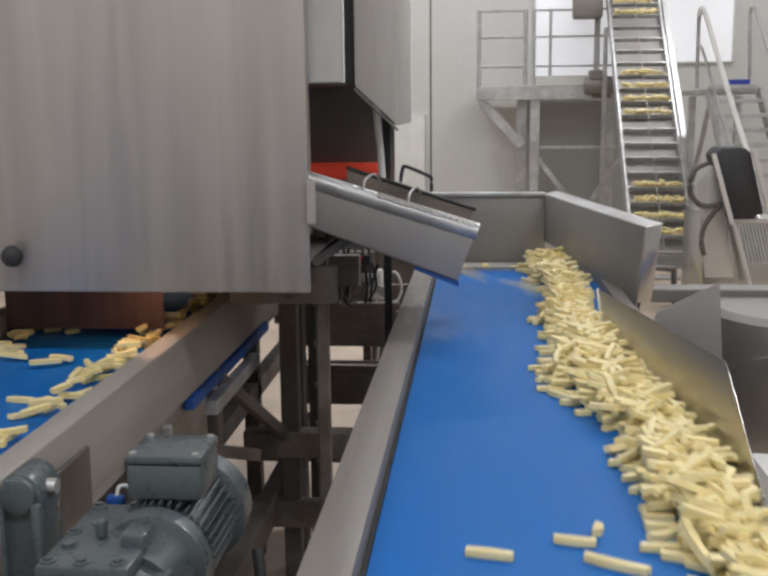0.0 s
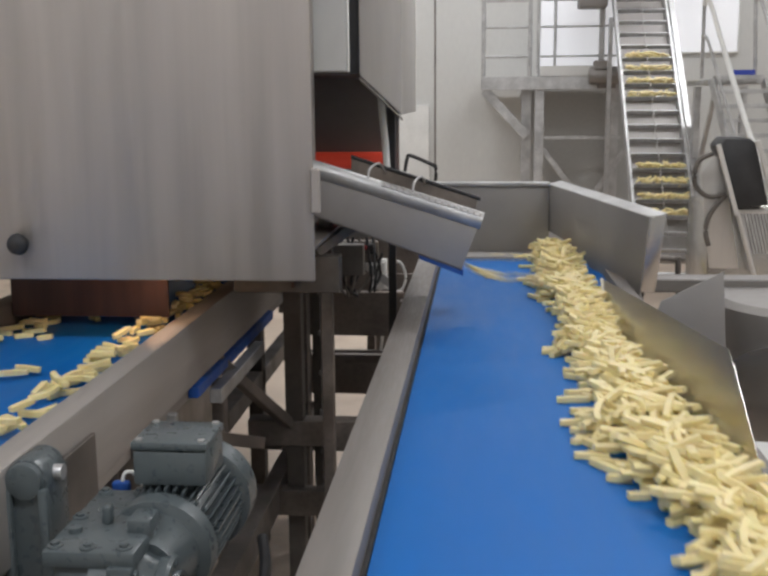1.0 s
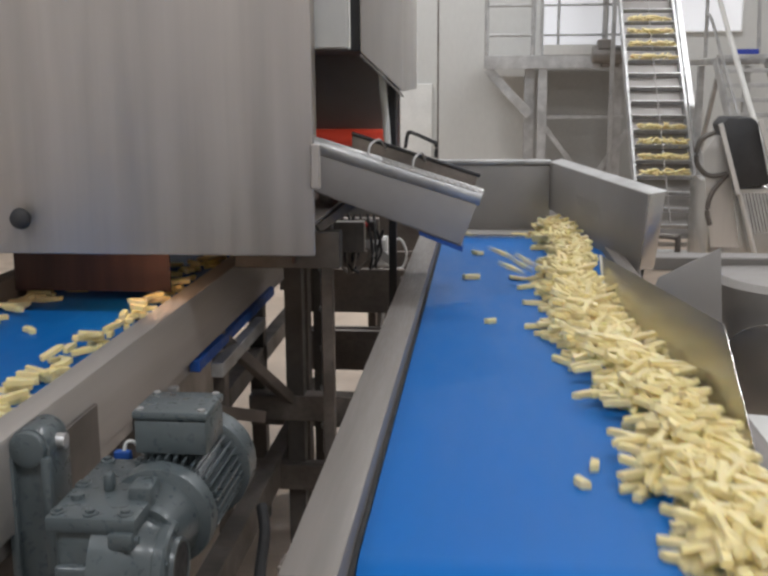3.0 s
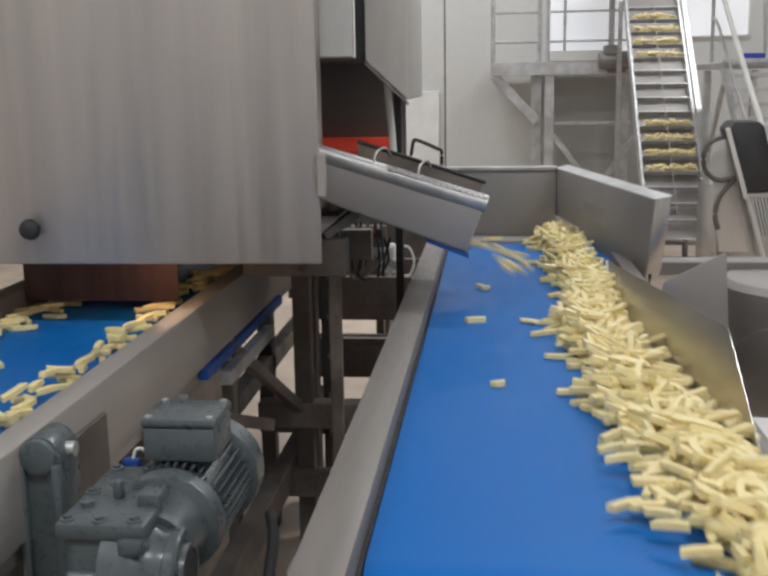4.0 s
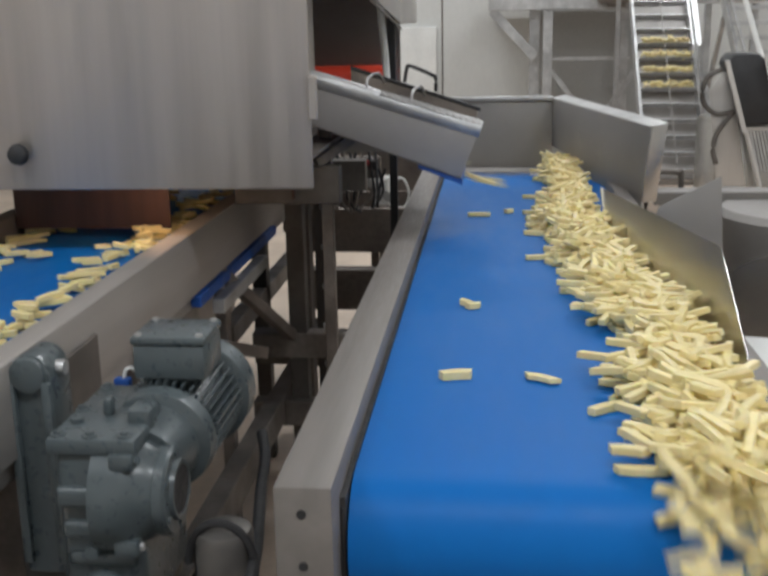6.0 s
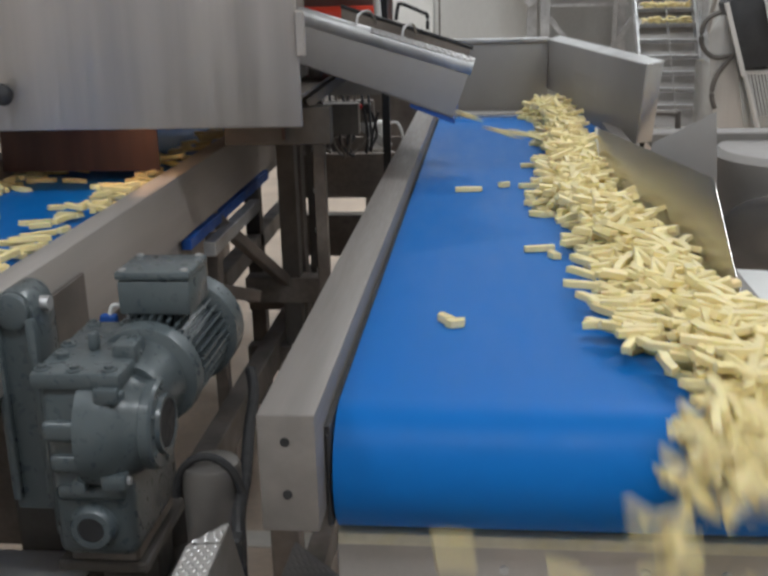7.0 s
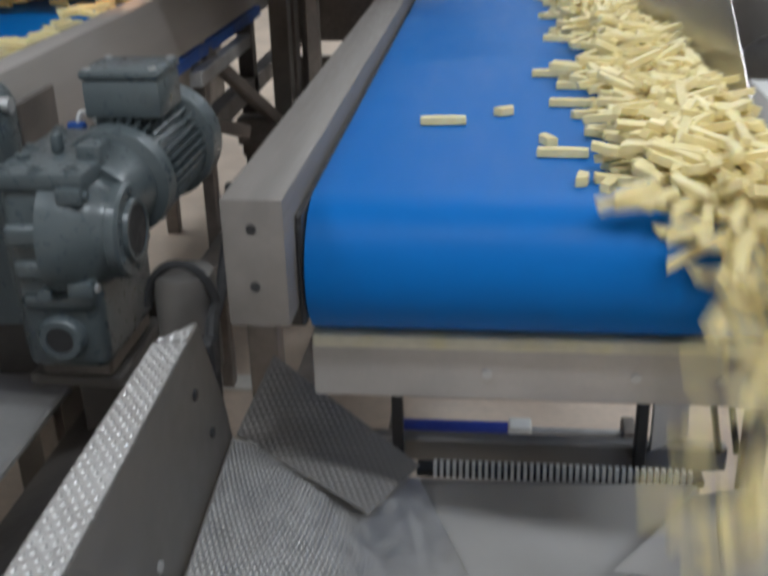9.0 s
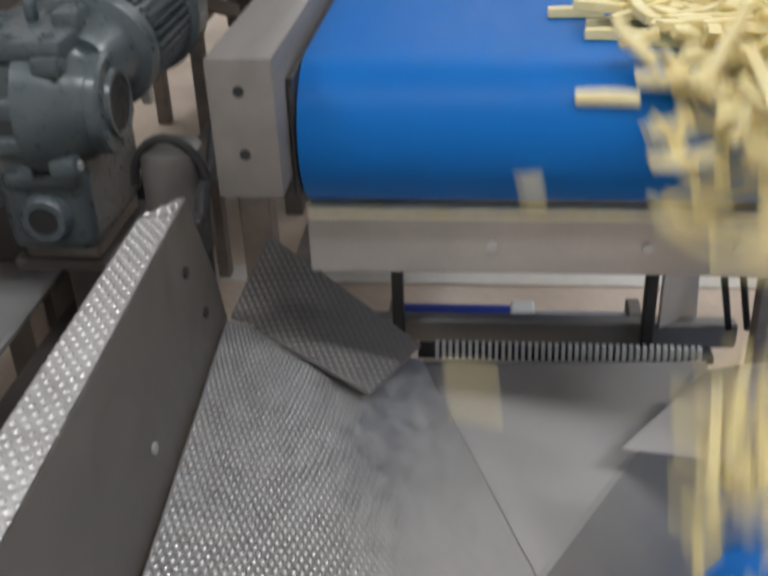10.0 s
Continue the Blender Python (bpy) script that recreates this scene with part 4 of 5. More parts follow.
part("body", cyl((1.16, PY - 0.12, PZ + 0.03), (1.50, PY - 0.12, PZ + 0.03), 0.085, 20, bev=0.02), PLATE_DULL, fm)
part("box", box(1.20, PY - 0.2, PZ + 0.08, 1.34, PY - 0.06, PZ + 0.17, 0.01, 1), PLATE_DULL, fm)
part("mount", box(1.25, PY - 0.12, PZ - 0.09, 1.42, PY - 0.03, PZ - 0.03), DARK, fm)
gbx = thing("grey_drive", (1.25, 9.3, 2.4), "grey drive unit above the platform", "motor")
part("body", box(1.05, PY - 0.15, 2.36, 1.32, PY + 0.1, 2.62, 0.02, 2), PLATE_DULL, gbx)
part("stand", beam((1.28, PY + 0.02, PZ), (1.28, PY + 0.02, 2.37), 0.04, 0.04), GALV, gbx)

# inclined conveyor with flights that carry fries up
IA, IB = Vector((1.55, 6.9, 0.36)), Vector((1.60, 10.0, 3.25))
idir = (IB - IA).normalized()
iu = Vector((1, 0, 0))
iu = (iu - idir * iu.dot(idir)).normalized()
inn = iu.cross(idir).normalized()
IW = 0.218
ic = thing("inclined_conveyor", (1.6, 7.0, 0), "steep galvanised flight conveyor lifting fries", "conveyor")
for s in (-1, 1):
    part("side_beam", beam(IA + iu * s * (IW + 0.012) - inn * 0.02, IB + iu * s * (IW + 0.012) - inn * 0.02, 0.022, 0.11, up=inn), GALV, ic)
part("side_cover", beam(IA + iu * (IW + 0.06) + inn * 0.02, IB + iu * (IW + 0.06) + inn * 0.02, 0.05, 0.03, up=inn), GALV, ic)
part("back_plate", sheet([IA - iu * IW - inn * 0.06, IA + iu * IW - inn * 0.06, IB + iu * IW - inn * 0.06, IB - iu * IW - inn * 0.06], 0.006), PLATE_DULL, ic)
part("centre_chain", beam(IA + inn * 0.055 + idir * 0.05, IB + inn * 0.055, 0.010, 0.008, up=inn), PLATE_DULL, ic)
for lx in (-0.26, 0.26):
    part("leg", beam((1.55 + lx, 7.0, 0), (1.55 + lx, 7.0, 0.45), 0.04, 0.04), GALV, ic)
    part("leg", beam((1.58 + lx, 9.0, 0), (1.58 + lx, 9.0, 2.25), 0.04, 0.04), GALV, ic)
ILEN = (IB - IA).length
STEP = 0.165
FLIGHTS = []
fl = box(-IW + 0.004, -0.006, -0.02, IW - 0.004, 0.006, 0.022, 0.002, 1)
flight_mesh = mesh_of("flight", fl, GALV)

# stairs at the far side
sr = thing("stairs", (2.0, 7.5, 0), "galvanised open stairs with tube handrails", "stairs")
ST, SM = Vector((1.835, 7.0, 1.665)), Vector((2.02, 5.75, 0.02))
SW = 0.37
for off in (0.0, SW):
    part("stringer", beam(ST + Vector((off, 0, -0.03)), SM + Vector((off, 0, 0)), 0.022, 0.08), GALV, sr)
for k in range(16):
    p = ST.lerp(SM, k / 16)
    part("tread_bar", box(p.x + 0.012, p.y - 0.045, p.z - 0.016, p.x + SW - 0.012, p.y - 0.030, p.z + 0.014, 0.003, 1), GALV, sr)
    part("tread", box(p.x + 0.014, p.y - 0.028, p.z - 0.002, p.x + SW - 0.014, p.y + 0.05, p.z + 0.008), PLATE_DULL, sr)
part("landing", box(1.82, 7.10, 1.61, 2.24, 7.9, 1.652, 0.004, 1), GALV, sr)
part("kick_plate", box(2.00, 7.12, 1.652, 2.17, 7.16, 1.72, 0.003, 1), BLUEPL, sr, "blue plate on the landing")
for lx in (1.85, 2.21):
    part("leg", beam((lx, 7.6, 0), (lx, 7.6, 1.60), 0.05, 0.05), GALV, sr)
part("brace", beam((1.87, 7.6, 0.9), (1.87, 7.05, 1.55), 0.03, 0.04), GALV, sr)
rail_line = bow([(1.762, 7.05, 2.184), (1.785, 7.0, 2.218), (1.874, 6.85, 1.857), (1.985, 6.45, 1.267), (2.032, 6.3, 1.081)], 5)
part("handrail", tube(rail_line, 0.019, 10), WHITE, sr, "pale round handrail")
part("handrail", tube([q + Vector((0.40, 0.15, 0.02)) for q in rail_line], 0.014, 10), GALV, sr)
part("mid_rail", tube([q + Vector((0.0, 0.02, -0.27)) for q in rail_line[2:]], 0.012, 8), GALV, sr)
for a, b in (((1.777, 7.10, 1.66), (1.762, 7.05, 2.184)), ((2.19, 7.2, 1.65), (2.165, 7.2, 2.20)), ((2.012, 6.22, 0.62), (2.032, 6.3, 1.081))):
    part("baluster", cyl(a, b, 0.014, 10), GALV, sr)

# black-topped hood and grated machine at the right
mh = thing("hooded_machine", (1.6, 5.0, 0), "grey machine with a black sloping cover and side rails", "machine")
part("cover", sheet([(1.440, 4.9, 1.259), (1.552, 4.9, 0.913), (1.723, 4.9, 0.935), (1.636, 4.9, 1.277), (1.603, 4.9, 1.304), (1.475, 4.9, 1.304)], 0.25, bev=0.012), BLACK, mh, "black rounded cover")
part("frame_rail", beam((1.431, 4.88, 1.27), (1.549, 4.88, 0.882), 0.020, 0.025), PALE_STEEL, mh)
part("frame_rail", beam((1.640, 4.88, 1.291), (1.748, 4.88, 0.956), 0.020, 0.025), PALE_STEEL, mh)
part("hose", tube(bow([(1.42, 4.95, 1.22), (1.34, 4.95, 1.17), (1.33, 4.95, 1.05), (1.40, 4.95, 0.98), (1.50, 4.95, 0.99)], 6), 0.014, 10), BLACK_SHADE, mh)
part("hose", tube(bow([(1.50, 4.95, 0.99), (1.42, 4.95, 0.88), (1.40, 4.95, 0.78), (1.42, 4.95, 0.70)], 6), 0.014, 10), BLACK_SHADE, mh)
part("body", box(1.42, 5.0, 0.0, 1.95, 5.6, 0.925, 0.03, 2), PLATE, mh)
gr = bmesh.new()
for k in range(14):
    beam((1.572 + 0.018 * k + 0.06, 4.93, 0.66), (1.572 + 0.018 * k, 4.93, 0.89), 0.006, 0.01, gr, 0)
part("grating", gr, GALV, mh)
part("grating_bar", beam((1.555, 4.925, 0.896), (1.86, 4.925, 0.896), 0.016, 0.02), PALE_STEEL, mh)
part("tube_rail", tube(bow([(1.667, 4.9, 0.536), (1.605, 4.9, 0.74), (1.56, 4.9, 0.89)], 4), 0.013, 10), PALE_STEEL, mh)
part("side_sheet", sheet([(1.371, 4.995, 1.10), (1.438, 4.995, 0.565), (1.602, 4.995, 0.566), (1.489, 4.995, 1.19), (1.44, 4.995, 1.205)], 0.005, bev=0.001), PALE_STEEL, mh, "pale sheet-steel side panel")

tk = thing("round_tank", (1.15, 2.4, 0), "grey round steel tank with a bolted rim", "tank")
part("shell", lathe([(0, 0.30), (0.52, 0.30), (0.6, 0.29), (0.62, 0.27), (0.622, 0.02)], (1.16, 2.30, 0.30), (0, 0, 1), 40), PLATE_DULL, tk)
part("hatch_ring", lathe([(0, 0.155), (0.01, 0.165), (0.025, 0.165), (0.03, 0.14), (0.035, 0.02)], (0.98, 1.95, 0.68), (-0.45, -0.9, 0.0), 36), PLATE, tk, "round hatch cover")
part("hatch_neck", cyl((1.06, 2.12, 0.68), (0.98, 1.95, 0.68), 0.13, 30), PLATE_DULL, tk)
part("top_beam", box(0.70, 2.45, 0.90, 1.50, 2.55, 0.945, 0.004, 1), PLATE_DULL, tk)
part("stand", box(0.95, 2.1, 0.0, 1.4, 2.5, 0.30), DARK, tk)
rl = thing("guard_hoop", (0.75, 2.6, 0.9), "bent dark tube hoop behind the hopper", "hoop")
part("hoop", tube(bow([(0.70, 2.62, 0.55), (0.70, 2.62, 0.95), (0.715, 2.62, 0.985), (0.80, 2.62, 0.985), (0.815, 2.62, 0.95), (0.815, 2.62, 0.55)], 5), 0.010, 10), DARK, rl)
part("foot", beam((0.70, 2.62, 0.0), (0.70, 2.62, 0.56), 0.02, 0.02), DARK, rl)
part("foot", beam((0.815, 2.62, 0.0), (0.815, 2.62, 0.56), 0.02, 0.02), DARK, rl)

# ---- potato fries ----
def fry_bm(length, w, h, bend, rng, bm=None, m=None, cut=0.0):
    """One cut fry: a slightly bent square stick with soft edges and slanting ends."""
    b = bmesh.new()
    n = 3
    rings = []
    for i in range(n + 1):
        f = i / n - 0.5
        off = bend * (0.25 - f * f) * 4
        tap = 1 - 0.10 * abs(f) * 2
        sk = cut * f * 2
        c = [(-w / 2, -h / 2 * 0.82), (-w / 2, h / 2 * 0.82), (-w / 2 * 0.82, h / 2), (w / 2 * 0.82, h / 2), (w / 2, h / 2 * 0.82), (w / 2, -h / 2 * 0.82), (w / 2 * 0.82, -h / 2), (-w / 2 * 0.82, -h / 2)]
        rings.append([b.verts.new((f * length + (sk * y if i in (0, n) else 0), y * tap + off, z * tap)) for y, z in c])
    for p, q in zip(rings, rings[1:]):
        for k in range(8):
            b.faces.new((p[k], p[(k + 1) % 8], q[(k + 1) % 8], q[k]))
    for ring, sgn in ((rings[0], -1), (rings[-1], 1)):
        cen = b.verts.new((sum((v.co for v in ring), Vector()) / 8) + Vector((sgn * 0.0012, 0, 0)))
        for k in range(8):
            b.faces.new((ring[k], ring[(k + 1) % 8], cen))
    if m is not None:
        b.transform(m)
    return merge(bm, b) if bm is not None else b


rng = random.Random(5)
FRY_MESH = []
for k in range(14):
    L = rng.choice((0.030, 0.042, 0.052, 0.060, 0.066, 0.072, 0.080, 0.090))
    FRY_MESH.append(mesh_of("potato_fry", fry_bm(L, rng.uniform(0.0115, 0.0135), rng.uniform(0.0105, 0.012), rng.uniform(-0.004, 0.004), rng, cut=rng.uniform(-0.6, 0.6)), FRY, 40))
LONG_FRY = mesh_of("potato_fry", fry_bm(0.058, 0.0125, 0.0115, 0.001, rng), FRY, 40)
BIG_FRY = mesh_of("potato_fry", fry_bm(0.044, 0.016, 0.014, 0.002, rng, cut=0.3), FRY, 40)
STUB_FRY = mesh_of("potato_fry", fry_bm(0.024, 0.013, 0.012, 0.0, rng, cut=0.4), FRY, 40)
THIN_FRY = mesh_of("potato_fry", fry_bm(0.046, 0.014, 0.008, 0.004, rng, cut=0.9), FRY, 40)

CLUMP_MESH = []
for k in range(16):
    bm = bmesh.new()
    for i in range(8):
        L = rng.choice((0.034, 0.048, 0.056, 0.062, 0.068, 0.074, 0.084, 0.092))
        yaw = rng.gauss(0, 38) + rng.choice((0, 0, 60, 90, -60))
        m = pose(rng.uniform(-0.03, 0.03), rng.uniform(-0.03, 0.03), 0.006 + 0.0044 * i, rng.uniform(-25, 25), rng.uniform(-26, 26) if i > 2 else rng.uniform(-8, 8), yaw)
        fry_bm(L, rng.uniform(0.0108, 0.0136), rng.uniform(0.0100, 0.0122), rng.uniform(-0.006, 0.006), rng, bm, m, rng.uniform(-0.6, 0.6))
    CLUMP_MESH.append(mesh_of("fry_clump", bm, FRY, 40))

V = 0.44       # belt speed
VL = 0.19      # left belt speed
GRAV = 9.81
CARGO = []     # (object, x, place along the belt at the start, height over the belt, yaw, seed)
T_ON = 0.17    # time that a piece stays on the turning drum


def carried(x, s, h, yaw, kx, ky):
    """Place of a piece that has s metres to go to the drum; s < 0 after it. x, h: place across and height over the belt."""
    top = ZR + R + h
    x = x(BEND + s)
    if s >= 0:
        y = BEND + s
        if y > 2.55:
            over = y - 2.55
            dz = -min(over * 0.33, 0.628)
            trough = max(x + min(over * 0.16, 0.31), 0.33 + min(over * 0.16, 0.31))
            return pose(x + (trough - x) * min(1.0, over / 0.2), y, top + dz, 0, 0, yaw)
        return pose(x, y, top, 0, 0, yaw)
    tau = -s / V
    rad = R + h
    w = V / R
    if tau <= T_ON:
        a = w * tau
        return pose(x, BEND - rad * math.sin(a), ZR + rad * math.cos(a), math.degrees(a), 0, yaw)
    a = w * T_ON
    f = tau - T_ON
    land = 0.287
    vy, vz = -V * math.cos(a) * rad / R * 1.0, -V * math.sin(a) * rad / R
    y0, z0 = BEND - rad * math.sin(a), ZR + rad * math.cos(a)
    tf = (vz + math.sqrt(vz * vz + 2 * GRAV * max(0.01, z0 - land - h * 0.5))) / GRAV
    g = min(f, tf)
    y = y0 + vy * g - 0.02 * ky * g
    z = z0 + vz * g - 0.5 * GRAV * g * g
    px = x + 0.05 * kx * g + 0.22 * g
    tilt = math.degrees(a) + (25 + 60 * ky) * g / 0.35
    turn = yaw + 50 * kx * g / 0.35
    if f > tf:
        px += V * 1.1 * (f - tf)
        tilt = math.degrees(a) + (25 + 60 * ky) * tf / 0.35
        turn = yaw + 50 * kx * tf / 0.35
    spin = 110 * kx * min(f, tf) / 0.35
    return pose(px, y, z, tilt, spin, turn)


def cargo_rows(x, s0, h, yaw, kx, ky):
    """Rows for a piece that starts s0 metres before the drum."""
    t_d = s0 / V
    times = {-0.4, 10.4}
    for y in (6.5, 4.6, 4.45, 3.5, 2.75, 2.55, 2.35, 1.4, 0.6):
        times.add((s0 - (y - BEND)) / V)
    a = V / R * T_ON
    for k in (-0.12, -0.03, 0.02, 0.07, 0.12, T_ON, T_ON + 0.05, T_ON + 0.1, T_ON + 0.17, T_ON + 0.24, T_ON + 0.30, T_ON + 0.33, T_ON + 0.45, T_ON + 0.8, T_ON + 2.4, T_ON + 5):
        times.add(t_d + k)
    ts, last = [], -99
    for t in sorted(times):
        t = round(t * FPS) / FPS
        if -0.4 <= t <= 10.4 and t - last > 0.03:
            ts.append(t)
            last = t
    return [(t, carried(x, s0 - V * t, h, yaw, kx, ky)) for t in ts]


def lane(off, share):
    """Place across the belt, as it changes along it: the heap spreads from the deflector's tail to its front."""
    def at(y):
        f = min(1.0, max(0.0, (y - 0.25) / 1.2))
        g = min(1.0, max(0.0, (y - 1.65) / 0.6))
        left, right = 0.389 - 0.068 * f + 0.022 * g, 0.522 - 0.090 * f + 0.008 * g
        return left + off + share * (right - 0.044 - left - 0.034)
    return at


def fixed(x):
    return lambda y: x


def heap_edge(s):
    """Waver of the heap's left border, by place on the moving belt."""
    return 0.022 * math.sin(s * 4.1 + 0.6) + 0.018 * math.sin(s * 9.7 + 2.0) + 0.012 * math.sin(s * 23.0)


def lay_heap():
    r = random.Random(21)
    s = -0.10
    k = 0
    while s < 6.85:
        e = heap_edge(s)
        for f in (0.0, 0.36, 0.72, 1.0):
            if f == 0.36 and r.random() < 0.3:
                continue
            h = 0.004 + 0.017 * math.sin(math.pi * min(1, 0.08 + f * 0.85)) + r.uniform(-0.003, 0.006)
            ob = new("fry_clump", CLUMP_MESH[r.randrange(16)])
            tagged(ob, "pile of pale yellow cut potato fries", "fries", "heap on the belt", "stuff")
            CARGO.append((ob, lane(0.034 + e * (1 - f) + r.uniform(-0.007, 0.007), f), s + r.uniform(-0.015, 0.015), h - 0.004, r.choice((0, 180)) + r.uniform(-25, 25), r.uniform(-1, 1), r.uniform(-1, 1)))
        s += 0.046
    # single fries that stick out of the border
    s = -0.05
    while s < 6.6:
        e = heap_edge(s)
        ob = tagged(new("potato_fry", FRY_MESH[r.randrange(14)]), "single pale yellow potato fry at the heap's edge", "potato fry", "fries on the belt")
        CARGO.append((ob, lane(e - r.uniform(-0.02, 0.016) - (0.03 if r.random() < 0.10 else 0), 0), s, 0.006, r.gauss(0, 32), r.uniform(-1, 1), r.uniform(-1, 1)))
        s += r.uniform(0.02, 0.042)
    # loose ones in the middle of the belt
    for x, y, t, me, yaw in ((0.118, 0.255, 6.4, BIG_FRY, 12), (0.137, 0.52, 6.65, STUB_FRY, 20), (0.121, 0.54, 6.65, STUB_FRY, -50),
                             (0.238, 0.245, 6.4, THIN_FRY, -30), (0.135, 1.27, 7.0, LONG_FRY, 4), (0.215, 1.32, 7.0, STUB_FRY, 30),
                             (0.167, 0.585, 4.5, STUB_FRY, 25),
                             (0.157, 0.243, 0.0, LONG_FRY, -12), (0.264, 0.289, 0.0, FRY_MESH[2], -10), (0.307, 0.226, 0.0, FRY_MESH[4], -28),
                             (0.297, 0.326, 0.0, STUB_FRY, 75),
                             (0.281, 0.554, 2.5, STUB_FRY, -60), (0.305, 0.617, 2.5, STUB_FRY, 80), (0.306, 0.188, 2.5, LONG_FRY, 8), (0.332, 0.115, 2.5, FRY_MESH[1], -25),
                             (0.281, 0.247, 9.0, LONG_FRY, -4), (0.297, 0.147, 9.0, STUB_FRY, 80), (0.322, 0.13, 9.0, FRY_MESH[1], 70), (0.267, 0.543, 7.5, FRY_MESH[2], 14), (0.288, 0.50, 7.5, STUB_FRY, -60), (0.265, 0.96, 7.5, STUB_FRY, -60), (0.304, 0.09, 9.9, LONG_FRY, -4), (0.318, 0.15, 10.0, LONG_FRY, -3), (0.322, 0.19, 10.0, LONG_FRY, 2), (0.285, 0.235, 10.0, LONG_FRY, 0)):
        ob = tagged(new("potato_fry", me), "single pale yellow potato fry lying on the blue belt", "potato fry", "fries on the belt")
        CARGO.append((ob, fixed(x), y - BEND + V * t, 0.006, yaw, 0.3, 0.2))


LEFT_CARGO = []


def lay_left():
    r = random.Random(8)
    bm = bmesh.new()
    for k in range(420):
        y = 0.2 + 3.7 * k / 420 + r.uniform(-0.02, 0.02)
        side = r.random()
        if side < 0.42:
            x = -0.594 - abs(r.gauss(0, 0.022))
        elif side < 0.92:
            x = -0.935 + abs(r.gauss(0, 0.035))
        else:
            x = r.uniform(-0.9, -0.65)
        z = 1.021 + (r.choice((0, 0.008, 0.016, 0.026)) if side < 0.42 else 0.008 if r.random() < 0.4 else 0)
        fry_bm(r.uniform(0.03, 0.066), r.uniform(0.0115, 0.0135), r.uniform(0.0105, 0.012), r.uniform(-0.004, 0.004), r, bm,
               pose(x, y, z, 0, r.uniform(-8, 8), r.gauss(40 if side < 0.42 else 10, 35)), r.uniform(-0.6, 0.6))
    ob = whole("side_conveyor_fries", bm, FRY, "scattered pale yellow fries riding the side conveyor", "fries", kind="stuff")
    LEFT_CARGO.append(ob)


THROWN = []


def lay_thrown():
    """Fries that slide down the outlet chute and fly over to the heap, one after another."""
    r = random.Random(77)
    spray = []
    for k in range(6):
        bm = bmesh.new()
        for i in range(4):
            fry_bm(r.uniform(0.03, 0.06), 0.012, 0.011, r.uniform(-0.003, 0.003), r, bm, pose(r.uniform(-0.035, 0.035), r.uniform(-0.06, 0.06), r.uniform(-0.006, 0.006), 0, r.uniform(-15, 15), r.gauss(0, 35)), r.uniform(-0.6, 0.6))
        spray.append(mesh_of("flying_fries", bm, FRY, 40))
    for k in range(150):
        t0 = -0.3 + 0.07 * k + r.uniform(-0.05, 0.05)
        ob = tagged(new("flying_fries", spray[r.randrange(6)]), "a few potato fries thrown from the chute onto the heap", "fries", "fries from the chute", "stuff")
        THROWN.append((ob, t0, 1.53 + r.uniform(0, 0.17), r.uniform(0.345, 0.40), r.uniform(0.0, 0.42), r.uniform(-40, 40), r.uniform(-1, 1)))


def thrown_rows(t0, y0, x1, dy, yaw, kx):
    rows = []
    lip = Vector((0.095, y0, 1.143))
    top = Vector((-0.26, y0, 1.283))
    fall = 0.17
    for t in (t0 - 0.36, t0 - 0.2, t0):
        f = (t - t0 + 0.36) / 0.36
        p = top.lerp(lip, f * f * 0.6 + f * 0.4)
        rows.append((t, pose(p.x, p.y, p.z, 0, 18, yaw * 0.3)))
    y1, z1 = y0 + dy, ZR + R + 0.03
    for g in (0.06, 0.12, fall):
        f = g / fall
        z = lip.z + (z1 - lip.z) * (1.5 * f - 0.5 * f * f)
        rows.append((t0 + g, pose(lip.x + (x1 - lip.x) * f, y0 + dy * f, z, 0, 18 + 40 * f * kx, yaw * (0.3 + 0.7 * f))))
    t = t0 + fall
    s1 = y1 - BEND
    h0 = 0.03
    for q, m in cargo_rows(fixed(x1), s1 + V * t, h0, yaw, kx, 0.3):
        if q > t + 0.06:
            rows.append((q, m))
    if rows[0][0] > -0.4:
        rows.insert(0, (-0.4, rows[0][1]))
    if rows[-1][0] < 10.4:
        rows.append((10.4, rows[-1][1]))
    rows = [(round(a * FPS) / FPS, m) for a, m in rows]
    out = []
    for a, m in rows:
        if not out or a - out[-1][0] > 0.03:
            out.append((a, m))
    return out


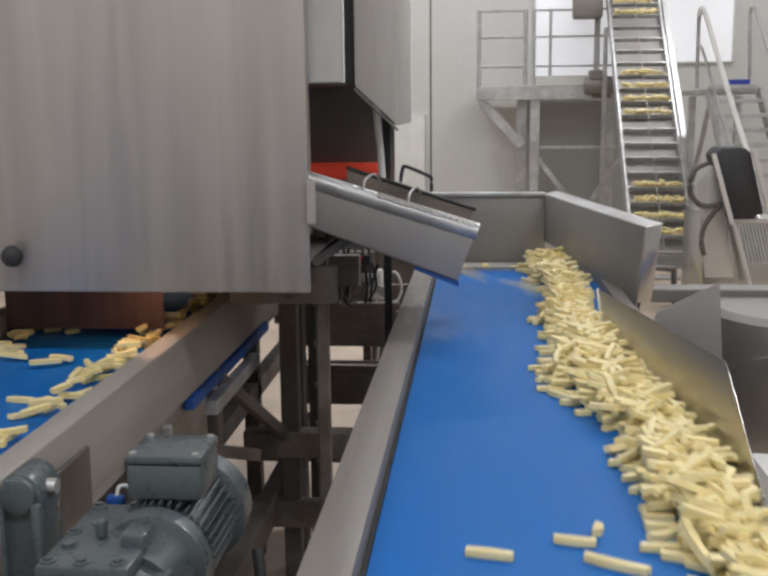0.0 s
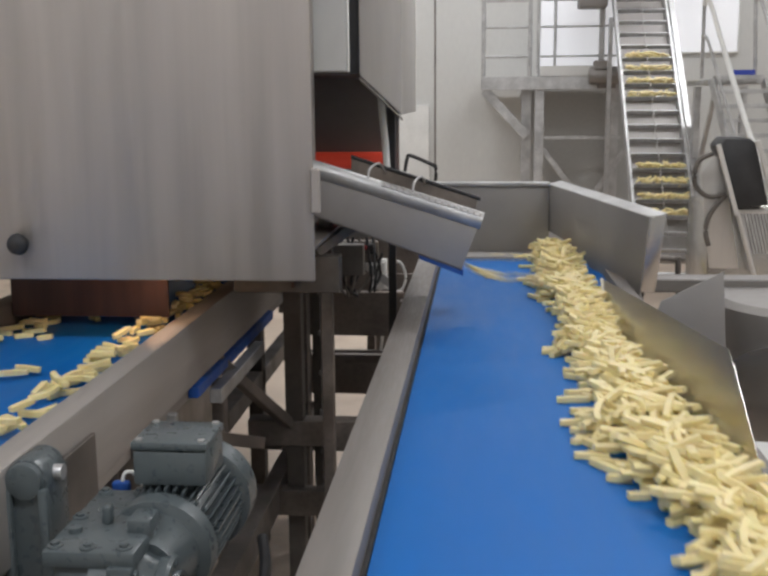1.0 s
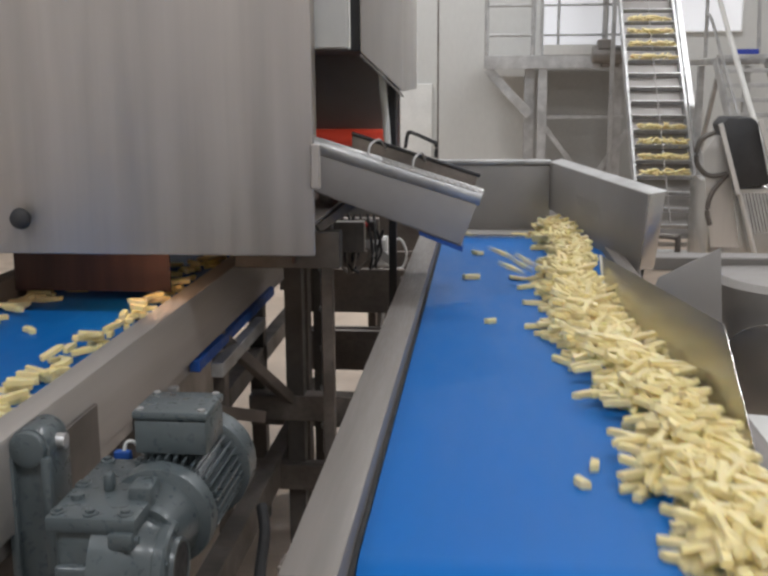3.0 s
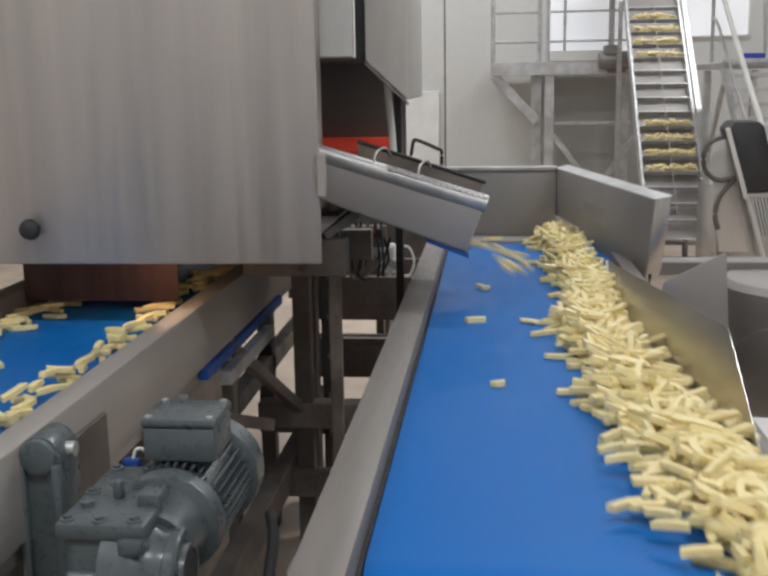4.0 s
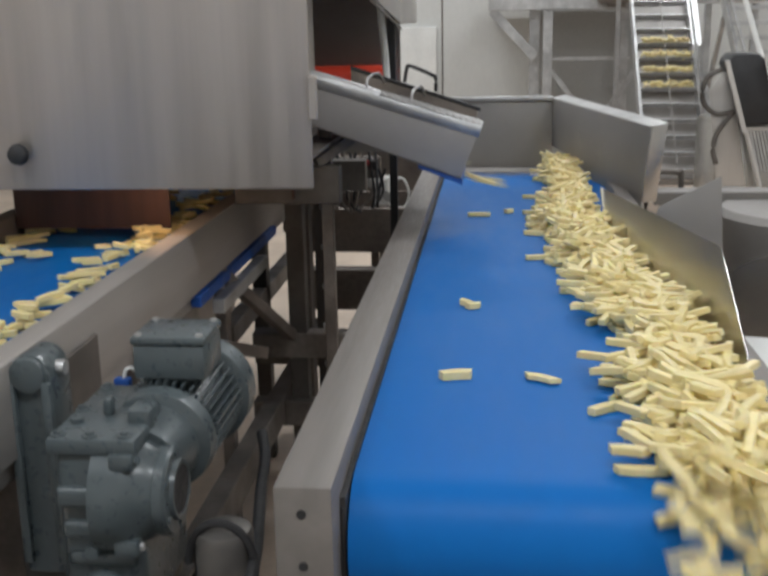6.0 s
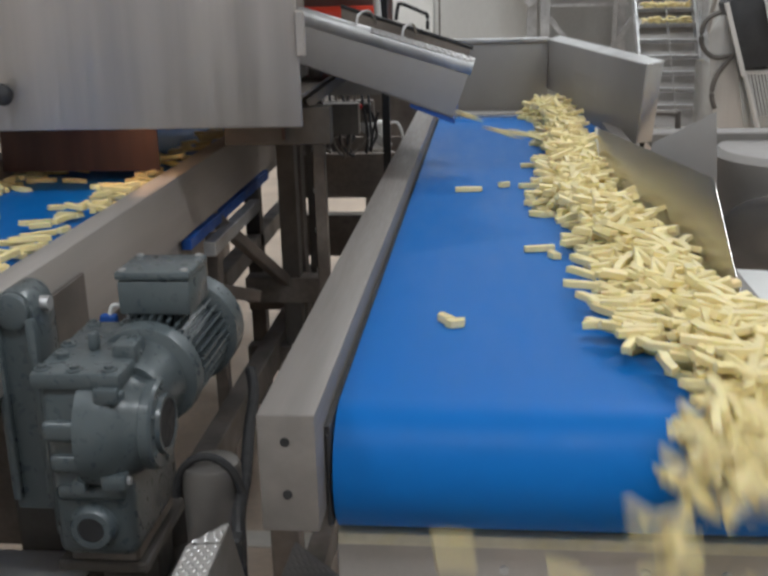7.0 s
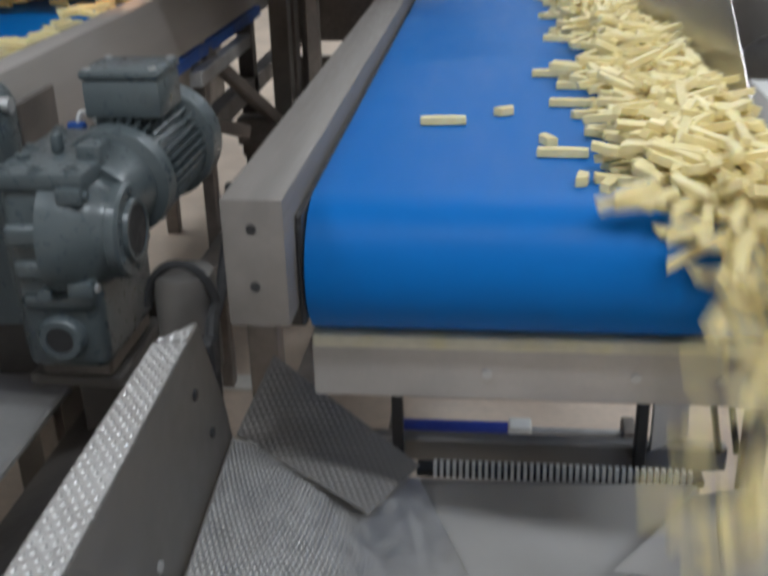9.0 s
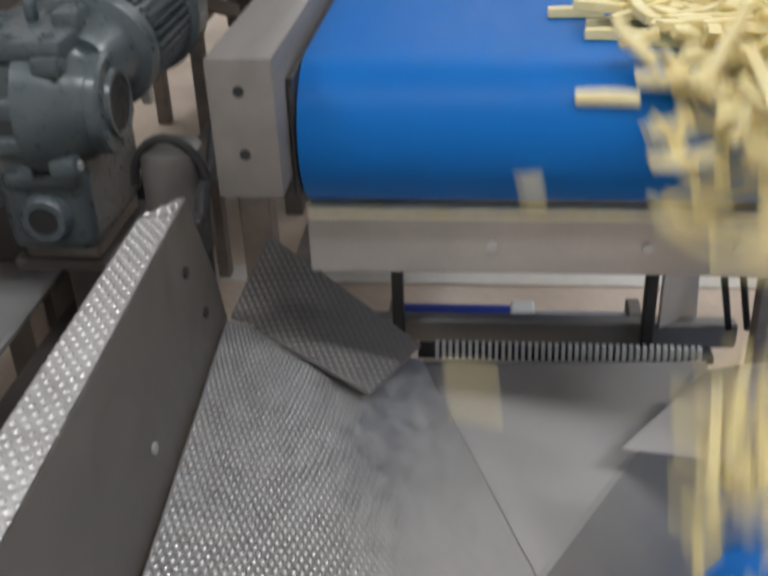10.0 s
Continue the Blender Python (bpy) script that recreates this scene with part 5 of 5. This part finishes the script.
lay_heap()
lay_left()
lay_thrown()
# fries on the rising flights
for k in range(int(ILEN / STEP) + 10):
    f = new("flight", flight_mesh)
    f.parent = ic
    f.matrix_parent_inverse = ic.matrix_basis.inverted()
    load = None
    if k >= 7 and k % 8 in (1, 2, 3, 4):
        bm = bmesh.new()
        r = random.Random(k)
        for i in range(70):
            fry_bm(r.uniform(0.04, 0.07), 0.012, 0.012, 0, r, bm, pose(r.uniform(-IW + 0.035, IW - 0.035), 0.016 + r.uniform(0, 0.030), 0.012 + r.uniform(-0.01, 0.034), 0, r.uniform(-20, 20), r.gauss(0, 25)))
        load = new("fry_load", mesh_of("fry_load", bm, FRY, 40))
        tagged(load, "row of yellow fries lying on a flight", "fries", kind="stuff")
    FLIGHTS.append((f, load, k * STEP - 1.25))


def flight_pose(d):
    """Place of a flight that has gone d metres up from the tail; below the tail it comes back on the underside."""
    rot = Matrix((iu, idir, inn)).transposed().to_4x4()
    if d >= 0:
        p = IA + idir * d + inn * 0.03
        return Matrix.Translation(p) @ rot
    if d > -0.25:
        a = math.pi * (-d / 0.25)
        p = IA - inn * 0.08 + inn * 0.11 * math.cos(a) - idir * 0.11 * math.sin(a)
        return Matrix.Translation(p) @ rot @ Matrix.Rotation(a * 0.98, 4, "X")
    p = IA - inn * 0.19 + idir * (-d - 0.25)
    return Matrix.Translation(p) @ rot @ Matrix.Rotation(math.pi * 0.98, 4, "X")


def motions():
    for ob, x, s0, h, yaw, kx, ky in CARGO:
        walk(ob, cargo_rows(x, s0, h, yaw, kx, ky))
    for ob, t0, y0, x1, dy, yaw, kx in THROWN:
        walk(ob, thrown_rows(t0, y0, x1, dy, yaw, kx))
    for ob in LEFT_CARGO:
        walk(ob, [(t, pose(0, -VL * t, 0)) for t in (-0.4, 2.5, 5.0, 7.5, 10.4)])
    for f, load, d in FLIGHTS:
        rows = [(t, flight_pose(d + 0.1 * t)) for t in [-0.4 + 0.6 * k for k in range(19)]]
        walk(f, rows)
        if load:
            walk(load, rows)


motions()
